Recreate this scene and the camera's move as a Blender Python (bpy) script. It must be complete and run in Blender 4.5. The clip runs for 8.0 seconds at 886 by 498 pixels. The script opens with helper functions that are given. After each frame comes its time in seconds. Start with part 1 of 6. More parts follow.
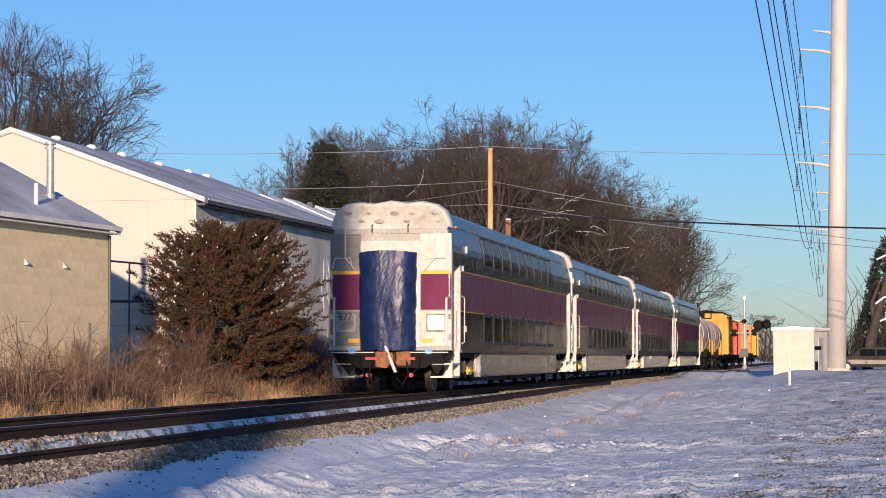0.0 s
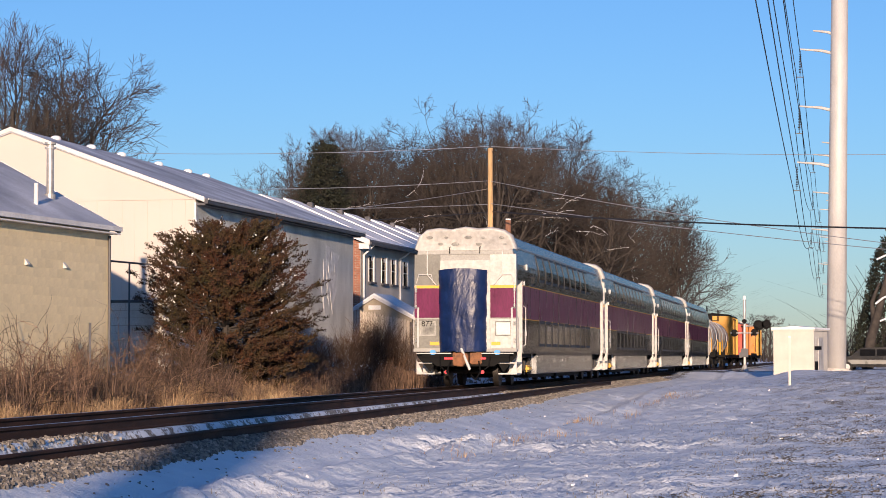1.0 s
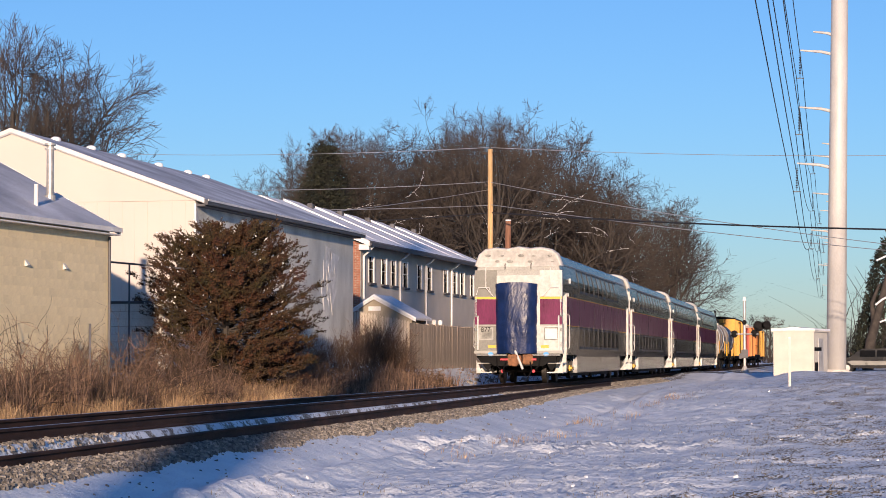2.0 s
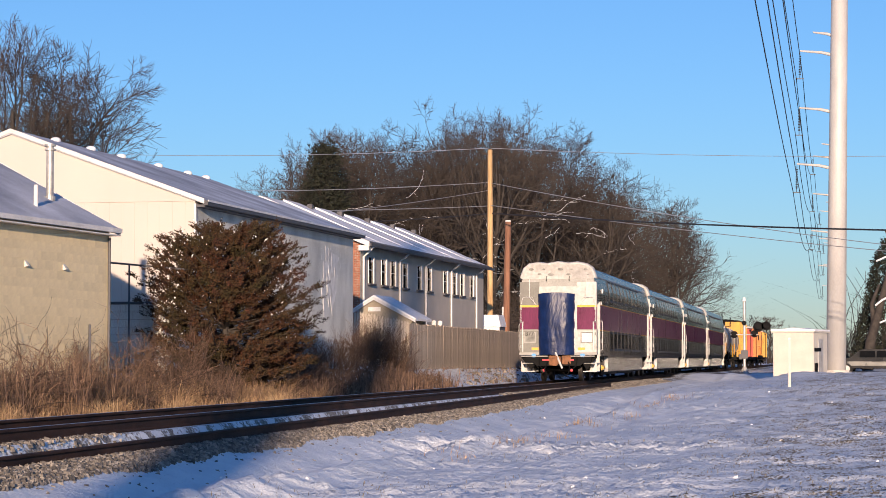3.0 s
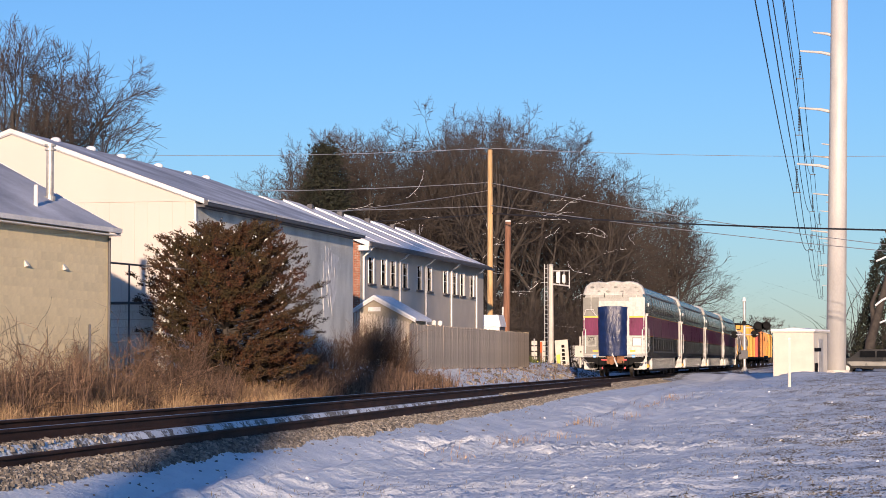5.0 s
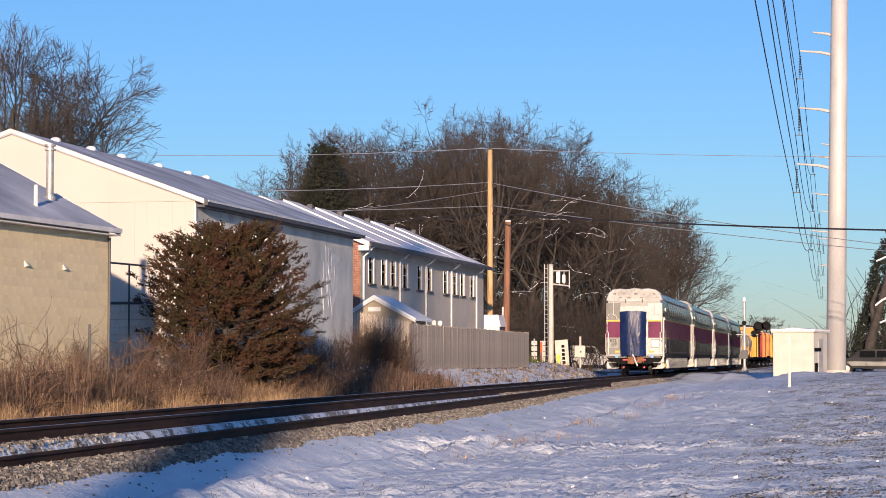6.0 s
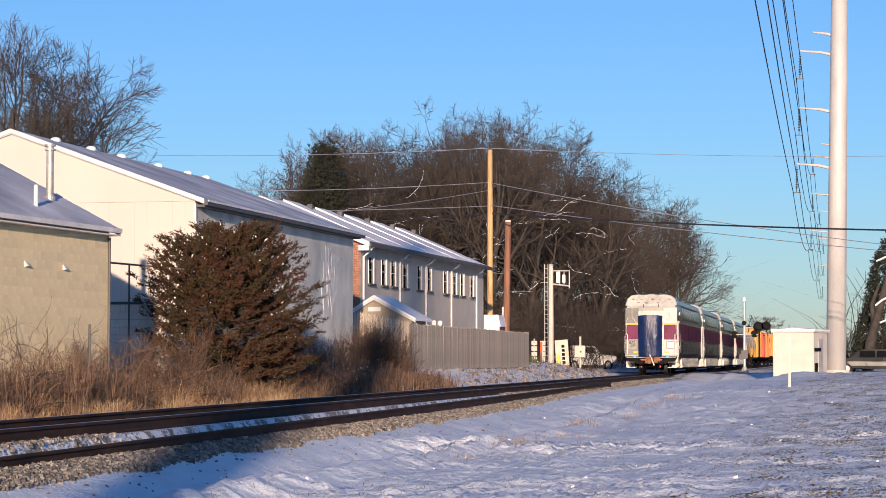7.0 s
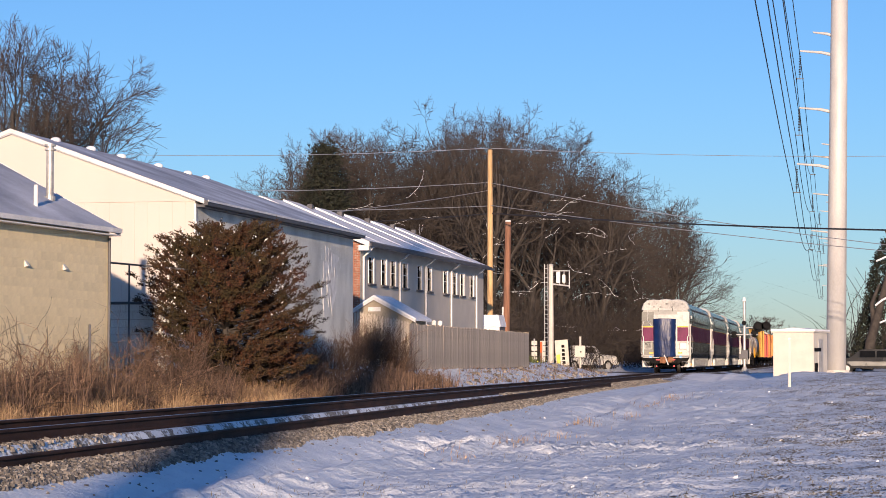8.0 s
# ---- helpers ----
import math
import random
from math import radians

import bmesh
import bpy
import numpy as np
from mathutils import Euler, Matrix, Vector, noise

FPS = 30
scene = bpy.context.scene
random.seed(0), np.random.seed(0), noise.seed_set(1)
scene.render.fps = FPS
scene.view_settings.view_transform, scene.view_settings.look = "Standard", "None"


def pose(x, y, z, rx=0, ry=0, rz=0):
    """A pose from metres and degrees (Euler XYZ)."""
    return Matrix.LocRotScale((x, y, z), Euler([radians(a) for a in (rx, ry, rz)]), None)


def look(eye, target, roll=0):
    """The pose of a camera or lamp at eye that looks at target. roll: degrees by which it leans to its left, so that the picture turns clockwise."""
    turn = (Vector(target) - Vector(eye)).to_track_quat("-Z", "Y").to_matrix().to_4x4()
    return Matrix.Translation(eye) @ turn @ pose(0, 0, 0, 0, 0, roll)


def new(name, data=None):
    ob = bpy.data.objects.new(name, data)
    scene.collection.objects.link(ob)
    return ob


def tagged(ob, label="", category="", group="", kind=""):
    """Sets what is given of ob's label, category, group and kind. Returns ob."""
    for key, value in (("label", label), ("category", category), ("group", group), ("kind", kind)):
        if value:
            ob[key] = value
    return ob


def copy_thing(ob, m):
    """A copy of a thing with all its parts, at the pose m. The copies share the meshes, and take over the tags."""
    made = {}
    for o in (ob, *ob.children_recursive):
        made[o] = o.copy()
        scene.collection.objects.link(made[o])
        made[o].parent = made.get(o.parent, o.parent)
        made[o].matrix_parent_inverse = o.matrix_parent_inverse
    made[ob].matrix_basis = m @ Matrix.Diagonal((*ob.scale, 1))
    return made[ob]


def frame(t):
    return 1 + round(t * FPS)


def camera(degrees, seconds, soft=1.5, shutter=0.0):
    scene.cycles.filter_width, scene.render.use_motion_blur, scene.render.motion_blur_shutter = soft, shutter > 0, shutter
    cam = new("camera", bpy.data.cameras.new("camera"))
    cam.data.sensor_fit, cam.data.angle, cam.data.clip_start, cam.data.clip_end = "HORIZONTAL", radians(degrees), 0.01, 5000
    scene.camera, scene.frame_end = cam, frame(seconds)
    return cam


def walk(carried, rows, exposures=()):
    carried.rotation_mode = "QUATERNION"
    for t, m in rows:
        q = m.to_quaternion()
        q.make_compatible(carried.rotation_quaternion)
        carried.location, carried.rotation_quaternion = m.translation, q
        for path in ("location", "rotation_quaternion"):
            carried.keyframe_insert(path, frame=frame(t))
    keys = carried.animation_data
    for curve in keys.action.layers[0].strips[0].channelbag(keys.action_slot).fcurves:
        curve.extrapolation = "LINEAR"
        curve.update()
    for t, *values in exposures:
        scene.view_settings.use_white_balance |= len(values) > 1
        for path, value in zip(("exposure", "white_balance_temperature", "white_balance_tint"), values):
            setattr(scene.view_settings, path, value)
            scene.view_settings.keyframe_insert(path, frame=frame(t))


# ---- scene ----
cam = camera(21.9, 8.0, soft=0.6, shutter=0.3)
LEVEL = 92.72
walk(cam, [(0.0, pose(10.8, 0, 0.85, LEVEL, 0, 9.76)), (1.2, pose(10.8, 0, 0.85, LEVEL, 0, 9.76)),
           (1.9, pose(10.8, 0, 0.85, LEVEL + 0.022, 0, 9.76)), (2.8, pose(10.8, 0, 0.85, LEVEL + 0.042, 0, 9.755)),
           (8.0, pose(10.8, 0, 0.85, LEVEL + 0.042, 0, 9.755))],
     exposures=[(0.0, 0.45, 6250, 23), (2.5, 0.49, 6250, 23), (8.0, 0.51, 6250, 23)])

# ---- sky and sun: low winter sun almost straight behind the camera ----
SUN_AZ, SUN_EL = 171.5, 8.2          # degrees clockwise from the track's direction (+y), and up
world = bpy.data.worlds.new("sky")
scene.world = world
world.use_nodes = True
nt = world.node_tree
sky = nt.nodes.new("ShaderNodeTexSky")
sky.sky_type = 'NISHITA'
sky.sun_disc = False
sky.sun_elevation = radians(SUN_EL)
sky.sun_rotation = radians(SUN_AZ)
sky.air_density, sky.dust_density, sky.ozone_density = 1.0, 0.14, 4.9
nt.links.new(sky.outputs[0], nt.nodes["Background"].inputs[0])
nt.nodes["Background"].inputs[1].default_value = 0.118
sun_dir = Vector((math.sin(radians(SUN_AZ)) * math.cos(radians(SUN_EL)), math.cos(radians(SUN_AZ)) * math.cos(radians(SUN_EL)), math.sin(radians(SUN_EL))))
sun = new("sun", bpy.data.lights.new("sun", 'SUN'))
sun.data.energy, sun.data.angle, sun.data.color = 4.6, radians(0.55), (1.0, 0.77, 0.50)
sun.matrix_world = look(sun_dir * 300, (0, 0, 0))


def place(right, ahead):
    """Plan position from metres to the right of and ahead of the camera's standpoint."""
    return 10.8 + 0.98553 * right - 0.16952 * ahead, 0.98553 * ahead + 0.16952 * right


# ---- materials ----
def mat(name, base, rough=0.7, metal=0.0, var=0.15, scale=3.0, bump=0.2, fine=40.0, spec=0.5, tint=None, stretch=(1, 1, 1), grain=0.1):
    """A procedural surface: base colour with broad variation, fine grain and relief in real-world size."""
    m = bpy.data.materials.new(name)
    m.use_nodes = True
    t = m.node_tree
    b = t.nodes["Principled BSDF"]
    tc = t.nodes.new("ShaderNodeTexCoord")
    mp = t.nodes.new("ShaderNodeMapping")
    mp.inputs["Scale"].default_value = stretch
    t.links.new(tc.outputs["Object"], mp.inputs[0])
    n1 = t.nodes.new("ShaderNodeTexNoise")
    n1.inputs["Scale"].default_value, n1.inputs["Detail"].default_value = scale, 5
    n2 = t.nodes.new("ShaderNodeTexNoise")
    n2.inputs["Scale"].default_value, n2.inputs["Detail"].default_value = fine, 3
    for n in (n1, n2):
        t.links.new(mp.outputs[0], n.inputs["Vector"])
    r = t.nodes.new("ShaderNodeValToRGB")
    r.color_ramp.elements[0].position, r.color_ramp.elements[1].position = 0.3, 0.7
    dark = tint if tint else tuple(c * (1 - 2 * var) for c in base)
    r.color_ramp.elements[0].color = (*dark, 1)
    r.color_ramp.elements[1].color = (*[min(1, c * (1 + var)) for c in base], 1)
    t.links.new(n1.outputs[0], r.inputs[0])
    mx = t.nodes.new("ShaderNodeMix")
    mx.data_type, mx.blend_type = 'RGBA', 'MULTIPLY'
    mx.inputs[0].default_value = 1.0
    g = t.nodes.new("ShaderNodeMapRange")
    g.inputs[1].default_value, g.inputs[2].default_value = 0.3, 0.7
    g.inputs[3].default_value, g.inputs[4].default_value = 1 - 2 * grain, 1 + grain
    t.links.new(n2.outputs[0], g.inputs[0])
    t.links.new(r.outputs[0], mx.inputs[6])
    t.links.new(g.outputs[0], mx.inputs[7])
    t.links.new(mx.outputs[2], b.inputs["Base Color"])
    rr = t.nodes.new("ShaderNodeMapRange")
    rr.inputs[3].default_value, rr.inputs[4].default_value = max(0.02, rough - 0.12), min(1, rough + 0.12)
    t.links.new(n1.outputs[0], rr.inputs[0])
    t.links.new(rr.outputs[0], b.inputs["Roughness"])
    b.inputs["Metallic"].default_value = metal
    b.inputs["Specular IOR Level"].default_value = spec
    if bump:
        bp = t.nodes.new("ShaderNodeBump")
        bp.inputs["Strength"].default_value, bp.inputs["Distance"].default_value = bump, 0.02
        t.links.new(n2.outputs[0], bp.inputs["Height"])
        t.links.new(bp.outputs[0], b.inputs["Normal"])
    return m


def plain(name, base, rough=0.5, metal=0.0, spec=0.5):
    m = mat(name, base, rough, metal, 0.06, 1.5, 0.05, 30, spec, grain=0.04)
    return m


def vary(m, low, high, island=False):
    """Lets pieces of one material differ in tone, object by object or island by island."""
    t = m.node_tree
    g = t.nodes.new("ShaderNodeNewGeometry" if island else "ShaderNodeObjectInfo")
    rr = t.nodes.new("ShaderNodeMapRange")
    rr.inputs[3].default_value, rr.inputs[4].default_value = low, high
    t.links.new(g.outputs["Random Per Island" if island else "Random"], rr.inputs[0])
    b = t.nodes["Principled BSDF"]
    old = b.inputs["Base Color"].links[0].from_socket
    mx = t.nodes.new("ShaderNodeMix")
    mx.data_type, mx.blend_type = 'RGBA', 'MULTIPLY'
    mx.inputs[0].default_value = 1
    t.links.new(old, mx.inputs[6])
    t.links.new(rr.outputs[0], mx.inputs[7])
    t.links.new(mx.outputs[2], b.inputs["Base Color"])
    return m


# ---- mesh helpers ----
def part(name, bm, material, parent=None, label="", smooth=False):
    """Links a bmesh as one mesh object, under a thing or a part where parent is given."""
    me = bpy.data.meshes.new(name)
    bm.to_mesh(me)
    bm.free()
    if material:
        me.materials.append(material)
    if smooth:
        for p in me.polygons:
            p.use_smooth = True
    ob = new(name, me)
    if parent:
        ob.parent = parent
    if label:
        ob["label"] = label
    return ob


def thing(name, m, label, category, group="", kind=""):
    ob = new(name)
    ob.matrix_basis = m
    return tagged(ob, label, category, group, kind)


def box(bm, x0, x1, y0, y1, z0, z1, bevel=0.0):
    r = bmesh.ops.create_cube(bm, size=1.0, matrix=Matrix.LocRotScale(((x0 + x1) / 2, (y0 + y1) / 2, (z0 + z1) / 2), None, (abs(x1 - x0), abs(y1 - y0), abs(z1 - z0))))
    if bevel:
        es = list({e for v in r["verts"] for e in v.link_edges})
        bmesh.ops.bevel(bm, geom=es, offset=bevel, segments=2, affect='EDGES')
    return bm


def boxes(*bs, bevel=0.0):
    bm = bmesh.new()
    for b in bs:
        box(bm, *b, bevel=bevel)
    return bm


def tube(bm, pts, radii, sides=6, cap=True):
    """A tapered tube along a polyline."""
    pts = [Vector(p) for p in pts]
    if not hasattr(radii, "__len__"):
        radii = [radii] * len(pts)
    rings = []
    side = None
    for i, p in enumerate(pts):
        d = (pts[min(i + 1, len(pts) - 1)] - pts[max(i - 1, 0)]).normalized()
        if side is None:
            side = d.orthogonal().normalized()
        else:
            side = (side - d * side.dot(d))
            side = side.normalized() if side.length > 1e-6 else d.orthogonal().normalized()
        up = d.cross(side)
        rings.append([bm.verts.new(p + (side * math.cos(a) + up * math.sin(a)) * radii[i]) for a in [2 * math.pi * k / sides for k in range(sides)]])
    for a, b in zip(rings, rings[1:]):
        for k in range(sides):
            bm.faces.new((a[k], a[(k + 1) % sides], b[(k + 1) % sides], b[k]))
    if cap and sides > 2:
        bm.faces.new(rings[0][::-1])
        bm.faces.new(rings[-1])
    return bm


def tubes(*lines, sides=8):
    bm = bmesh.new()
    for pts, r in lines:
        tube(bm, pts, r, sides)
    return bm


def prism(bm, outline, y0, y1):
    """A closed outline of (x, z) points, swept from y0 to y1."""
    a = [bm.verts.new((x, y0, z)) for x, z in outline]
    b = [bm.verts.new((x, y1, z)) for x, z in outline]
    n = len(outline)
    for k in range(n):
        bm.faces.new((a[k], b[k], b[(k + 1) % n], a[(k + 1) % n]))
    bm.faces.new(a)
    bm.faces.new(b[::-1])
    bmesh.ops.recalc_face_normals(bm, faces=bm.faces[:])
    return bm


def disc(bm, c, axis, r, half, sides=20):
    a = Vector(axis).normalized()
    tube(bm, [Vector(c) - a * half, Vector(c) + a * half], r, sides)
    return bm


def smoothstep(a, b, x):
    u = min(1.0, max(0.0, (x - a) / (b - a)))
    return u * u * (3 - 2 * u)


def lerp_table(x, table):
    for (xa, za), (xb, zb) in zip(table, table[1:]):
        if x <= xb:
            return za + (zb - za) * min(1, max(0, (x - xa) / (xb - xa)))
    return table[-1][1]


# ---- ground, track ----
SHOULDER = [(-400, 0.5), (-30, 0.75), (-9.0, 0.65), (-7.4, 0.55), (-5.5, 0.1), (-3.2, -0.3), (-2.4, -0.34), (-1.35, -0.22), (0.82, -0.20), (0.9, -0.165), (1.24, -0.165), (1.33, -0.38), (1.55, -0.42), (1.95, -0.60),
            (2.6, -0.78), (4.0, -0.95), (7.0, -0.92), (10.8, -0.78), (14, -0.55), (24, -0.2), (60, 0.2), (400, 0.4)]
FAR = [(-400, 0.5), (-30, 0.75), (-9.0, 0.68), (-6.2, 0.66), (-5.5, 0.5), (-3.2, -0.16), (-2.4, -0.25), (-1.35, -0.2), (1.2, -0.2), (1.5, -0.32), (2.5, -0.45), (4.0, -0.5), (7.0, -0.25),
       (10.5, 0.0), (14, 0.12), (24, 0.3), (60, 0.3), (400, 0.4)]
CROSS = [(-400, 0.3), (-5, 0.0), (-1.6, -0.03), (1.6, -0.03), (5, -0.05), (24, 0.2), (400, 0.3)]


def relief(x, y):
    """Height of the ground: the ballast bank, the ditch, the rising verge and the level crossing."""
    z = lerp_table(x, SHOULDER)
    f = smoothstep(56, 90, y)
    z += (lerp_table(x, FAR) - z) * f
    c = smoothstep(138, 146, y) * (1 - smoothstep(160, 172, y))
    z += (lerp_table(x, CROSS) - z) * c
    return z


def ground_z(x, y):
    z = relief(x, y)
    if x > 1.9:
        k = smoothstep(1.9, 3.0, x) * (1 - 0.5 * smoothstep(60, 140, y))
        z += k * (0.09 * noise.noise((x * 0.3, y * 0.16, 0.0)) + 0.035 * noise.noise((x * 0.9, y * 0.5, 5.0)) + 0.022 * noise.noise((x * 2.3, y * 1.5, 9.0)) + 0.016 * noise.noise((x * 5.0, y * 2.6, 19.0)))
        # wind crests that lie across the sun, heaped up along an old row across the verge
        trod = 0.7 + 0.8 * math.exp(-((y - 43.0 - 0.45 * x * 0.9 + 2.0 * noise.noise((x * 0.3, 0.0, 71.0))) / 2.2) ** 2)
        for sx, sy, seed, amp in ((0.7, 0.9, 31, 0.10), (1.6, 1.7, 47, 0.09), (3.2, 2.6, 61, 0.06)):
            ridge = 1 - abs(noise.noise((x * sx + 0.06 * y, y * sy - 0.1 * x, seed))) * 6.0
            if ridge > 0:
                z += k * amp * trod * ridge * ridge * max(0.0, min(1.0, 0.35 + 1.9 * noise.noise((x * 0.22, y * 0.25, seed + 5))))
        # drift beside the signal hut
        z += 0.30 * math.exp(-((x - 8.9) / 1.7) ** 2 - ((y - 121) / 5.0) ** 2)
        # wheel ruts that run beside the track
        for rx, w in ((3.1, 0.35), (4.9, 0.3), (8.2, 0.4)):
            cx = rx + 0.5 * math.sin(y * 0.07 + rx)
            z -= k * (0.10 if rx < 4 else 0.04) * math.exp(-((x - cx) / w) ** 2)
            z += k * (0.11 if rx < 4 else 0.03) * math.exp(-((x - cx - 1.9 * w) / (w * 0.7)) ** 2)
    elif x < -2.0:
        z += smoothstep(2.0, 4.0, -x) * 0.1 * noise.noise((x * 0.8, y * 0.8, 2.0))
    return z


def spread(stops):
    out = []
    for a, b, step in stops:
        n = max(1, round((b - a) / step))
        out += [a + (b - a) * i / n for i in range(n)]
    return out + [stops[-1][1]]


def build_ground():
    xs = spread([(-2500, -300, 300), (-300, -40, 30), (-40, -10, 2.5), (-10, -2, 0.4), (-2, 1.1, 0.5), (1.1, 2, 0.06), (2, 12, 0.1), (12, 18, 0.25), (18, 30, 1.0), (30, 80, 5), (80, 300, 30), (300, 2500, 300)])
    ys = spread([(-2500, -200, 300), (-200, 0, 20), (0, 20, 2), (20, 50, 0.12), (50, 90, 0.22), (90, 130, 0.45), (130, 200, 1.5), (200, 400, 10), (400, 3500, 200)])
    verts = [(x, y, ground_z(x, y)) for y in ys for x in xs]
    nx = len(xs)
    faces = [(j * nx + i, j * nx + i + 1, (j + 1) * nx + i + 1, (j + 1) * nx + i) for j in range(len(ys) - 1) for i in range(nx - 1)]
    me = bpy.data.meshes.new("ground")
    me.from_pydata(verts, [], faces)
    me.materials.append(ground_material())
    me.polygons.foreach_set("use_smooth", [True] * len(me.polygons))
    return tagged(new("ground", me), "snow-dusted verge, gravel bank and dry winter grass", "ground", kind="structure")


def ground_material():
    m = bpy.data.materials.new("snowy_ground")
    m.use_nodes = True
    t = m.node_tree
    b = t.nodes["Principled BSDF"]
    N = t.nodes.new
    L = t.links.new
    geo = N("ShaderNodeTexCoord")
    sep = N("ShaderNodeSeparateXYZ")
    L(geo.outputs["Object"], sep.inputs[0])

    def noise_at(scale, stretch=(1, 1, 1), detail=4):
        mp = N("ShaderNodeMapping")
        mp.inputs["Scale"].default_value = stretch
        L(geo.outputs["Object"], mp.inputs[0])
        n = N("ShaderNodeTexNoise")
        n.inputs["Scale"].default_value, n.inputs["Detail"].default_value = scale, detail
        L(mp.outputs[0], n.inputs["Vector"])
        return n.outputs[0]

    def calc(op, a, c, clamp=False):
        n = N("ShaderNodeMath")
        n.operation, n.use_clamp = op, clamp
        for i, v in enumerate((a, c)):
            if isinstance(v, (int, float)):
                n.inputs[i].default_value = v
            else:
                L(v, n.inputs[i])
        return n.outputs[0]

    def ramp(v, a, c):
        n = N("ShaderNodeMapRange")
        n.interpolation_type = 'SMOOTHSTEP'
        n.inputs[1].default_value, n.inputs[2].default_value = a, c
        L(v, n.inputs[0])
        return n.outputs[0]

    def mix(f, a, c):
        n = N("ShaderNodeMix")
        n.data_type = 'RGBA'
        L(f, n.inputs[0])
        for i, v in ((6, a), (7, c)):
            if isinstance(v, tuple):
                n.inputs[i].default_value = (*v, 1)
            else:
                L(v, n.inputs[i])
        return n.outputs[2]

    x, y = sep.outputs[0], sep.outputs[1]
    wob = calc('MULTIPLY', calc('SUBTRACT', noise_at(0.9), 0.5), 1.3)
    xw = calc('ADD', x, wob)
    grass_patch = noise_at(1.6, (1.0, 0.5, 1))
    speck = noise_at(22, (1, 0.45, 1), 3)
    gravel = mix(ramp(noise_at(30), 0.35, 0.65), (0.13, 0.115, 0.10), (0.31, 0.285, 0.25))
    soil = mix(ramp(noise_at(12), 0.3, 0.7), (0.10, 0.075, 0.045), (0.27, 0.21, 0.12))
    snow = mix(ramp(noise_at(0.7), 0.3, 0.7), (0.645, 0.70, 0.755), (0.82, 0.86, 0.89))
    # snow cover on the verge, thinner towards the rising bank
    thin = ramp(x, 5.0, 11.0)
    cover = calc('SUBTRACT', calc('ADD', speck, calc('MULTIPLY', grass_patch, 0.8)), calc('MULTIPLY', thin, 0.27))
    verge = mix(ramp(cover, 0.44, 0.68), soil, snow)
    left_cover = ramp(calc('ADD', noise_at(5, (1, 1, 1)), calc('ADD', calc('MULTIPLY', noise_at(0.5), 0.6), calc('MULTIPLY', ramp(y, 80, 92), 0.22))), 0.72, 0.92)
    left = mix(left_cover, soil, snow)
    bed = mix(ramp(calc('ADD', noise_at(3.0), calc('MULTIPLY', speck, 0.5)), 0.66, 0.80), gravel, snow)
    edge = ramp(calc('ADD', xw, calc('MULTIPLY', calc('SUBTRACT', speck, 0.5), 1.6)), 1.40, 1.78)
    right_side = mix(edge, gravel, verge)
    mid = mix(ramp(x, 0.85, 1.0), gravel, bed)
    mid2 = mix(ramp(x, 1.28, 1.4), mid, right_side)
    col = mix(ramp(xw, -2.6, -2.0), left, mid2)
    # road of the level crossing
    road = calc('MULTIPLY', ramp(y, 146.5, 147.5), calc('SUBTRACT', 1.0, ramp(y, 156.0, 157.0)))
    asphalt = mix(ramp(noise_at(2.5), 0.35, 0.75), (0.05, 0.05, 0.052), (0.30, 0.30, 0.32))
    col = mix(road, col, asphalt)
    L(col, b.inputs["Base Color"])
    b.inputs["Roughness"].default_value = 0.8
    b.inputs["Specular IOR Level"].default_value = 0.25
    bp = N("ShaderNodeBump")
    bp.inputs["Strength"].default_value, bp.inputs["Distance"].default_value = 0.7, 0.07
    L(calc('ADD', calc('MULTIPLY', speck, 0.5), noise_at(5, (1, 0.35, 1))), bp.inputs["Height"])
    L(bp.outputs[0], b.inputs["Normal"])
    return m


RUST = mat("rusty_rail", (0.060, 0.032, 0.023), 0.8, 0.0, 0.3, 4, 0.2, 60, 0.2, stretch=(1, 0.3, 1))
SHINE = mat("worn_rail_head", (0.32, 0.30, 0.29), 0.35, 0.9, 0.1, 3, 0.05, 60)
TIE = mat("creosoted_tie", (0.055, 0.042, 0.034), 0.9, 0, 0.3, 6, 0.4, 50, stretch=(0.3, 1, 1))
RAIL = [(-0.075, -0.18), (0.075, -0.18), (0.075, -0.165), (0.015, -0.145), (0.009, -0.05), (0.036, -0.04), (0.036, -0.012), (0.028, -0.003), (-0.028, -0.003), (-0.036, -0.012), (-0.036, -0.04),
        (-0.009, -0.05), (-0.015, -0.145), (-0.075, -0.165)]


def build_track():
    track = thing("railway_track", pose(0, 0, 0), "single railway track with rusty rails on dark ties", "track", kind="structure")
    for x in (-0.7525, 0.7525):
        r = part("rail", prism(bmesh.new(), [(x + a, b) for a, b in RAIL], -60, 420), RUST, track)
        part("rail_head", prism(bmesh.new(), [(x - 0.028, -0.003), (x + 0.028, -0.003), (x + 0.024, 0.0), (x - 0.024, 0.0)], -60, 420), SHINE, r, "worn shiny running surface")
    rng = random.Random(3)
    bm = boxes((-1.2, 1.2, -0.11, 0.11, -0.36, -0.185), bevel=0.012)
    first = part("tie", bm, TIE, track)
    first.location = (0, 22, 0)
    for i in range(1, 250):
        o = first.copy()
        scene.collection.objects.link(o)
        o.location = (rng.uniform(-0.03, 0.03), 22 + i * 0.52, rng.uniform(-0.006, 0.004))
    spare = part("spare_rail", prism(bmesh.new(), RAIL, -20, 75), RUST)
    spare.matrix_basis = pose(1.42, 21, -0.262, 0.12, 0, 0.0)
    tagged(spare, "loose rusty rail lying on the ballast beside the ties", "rail")


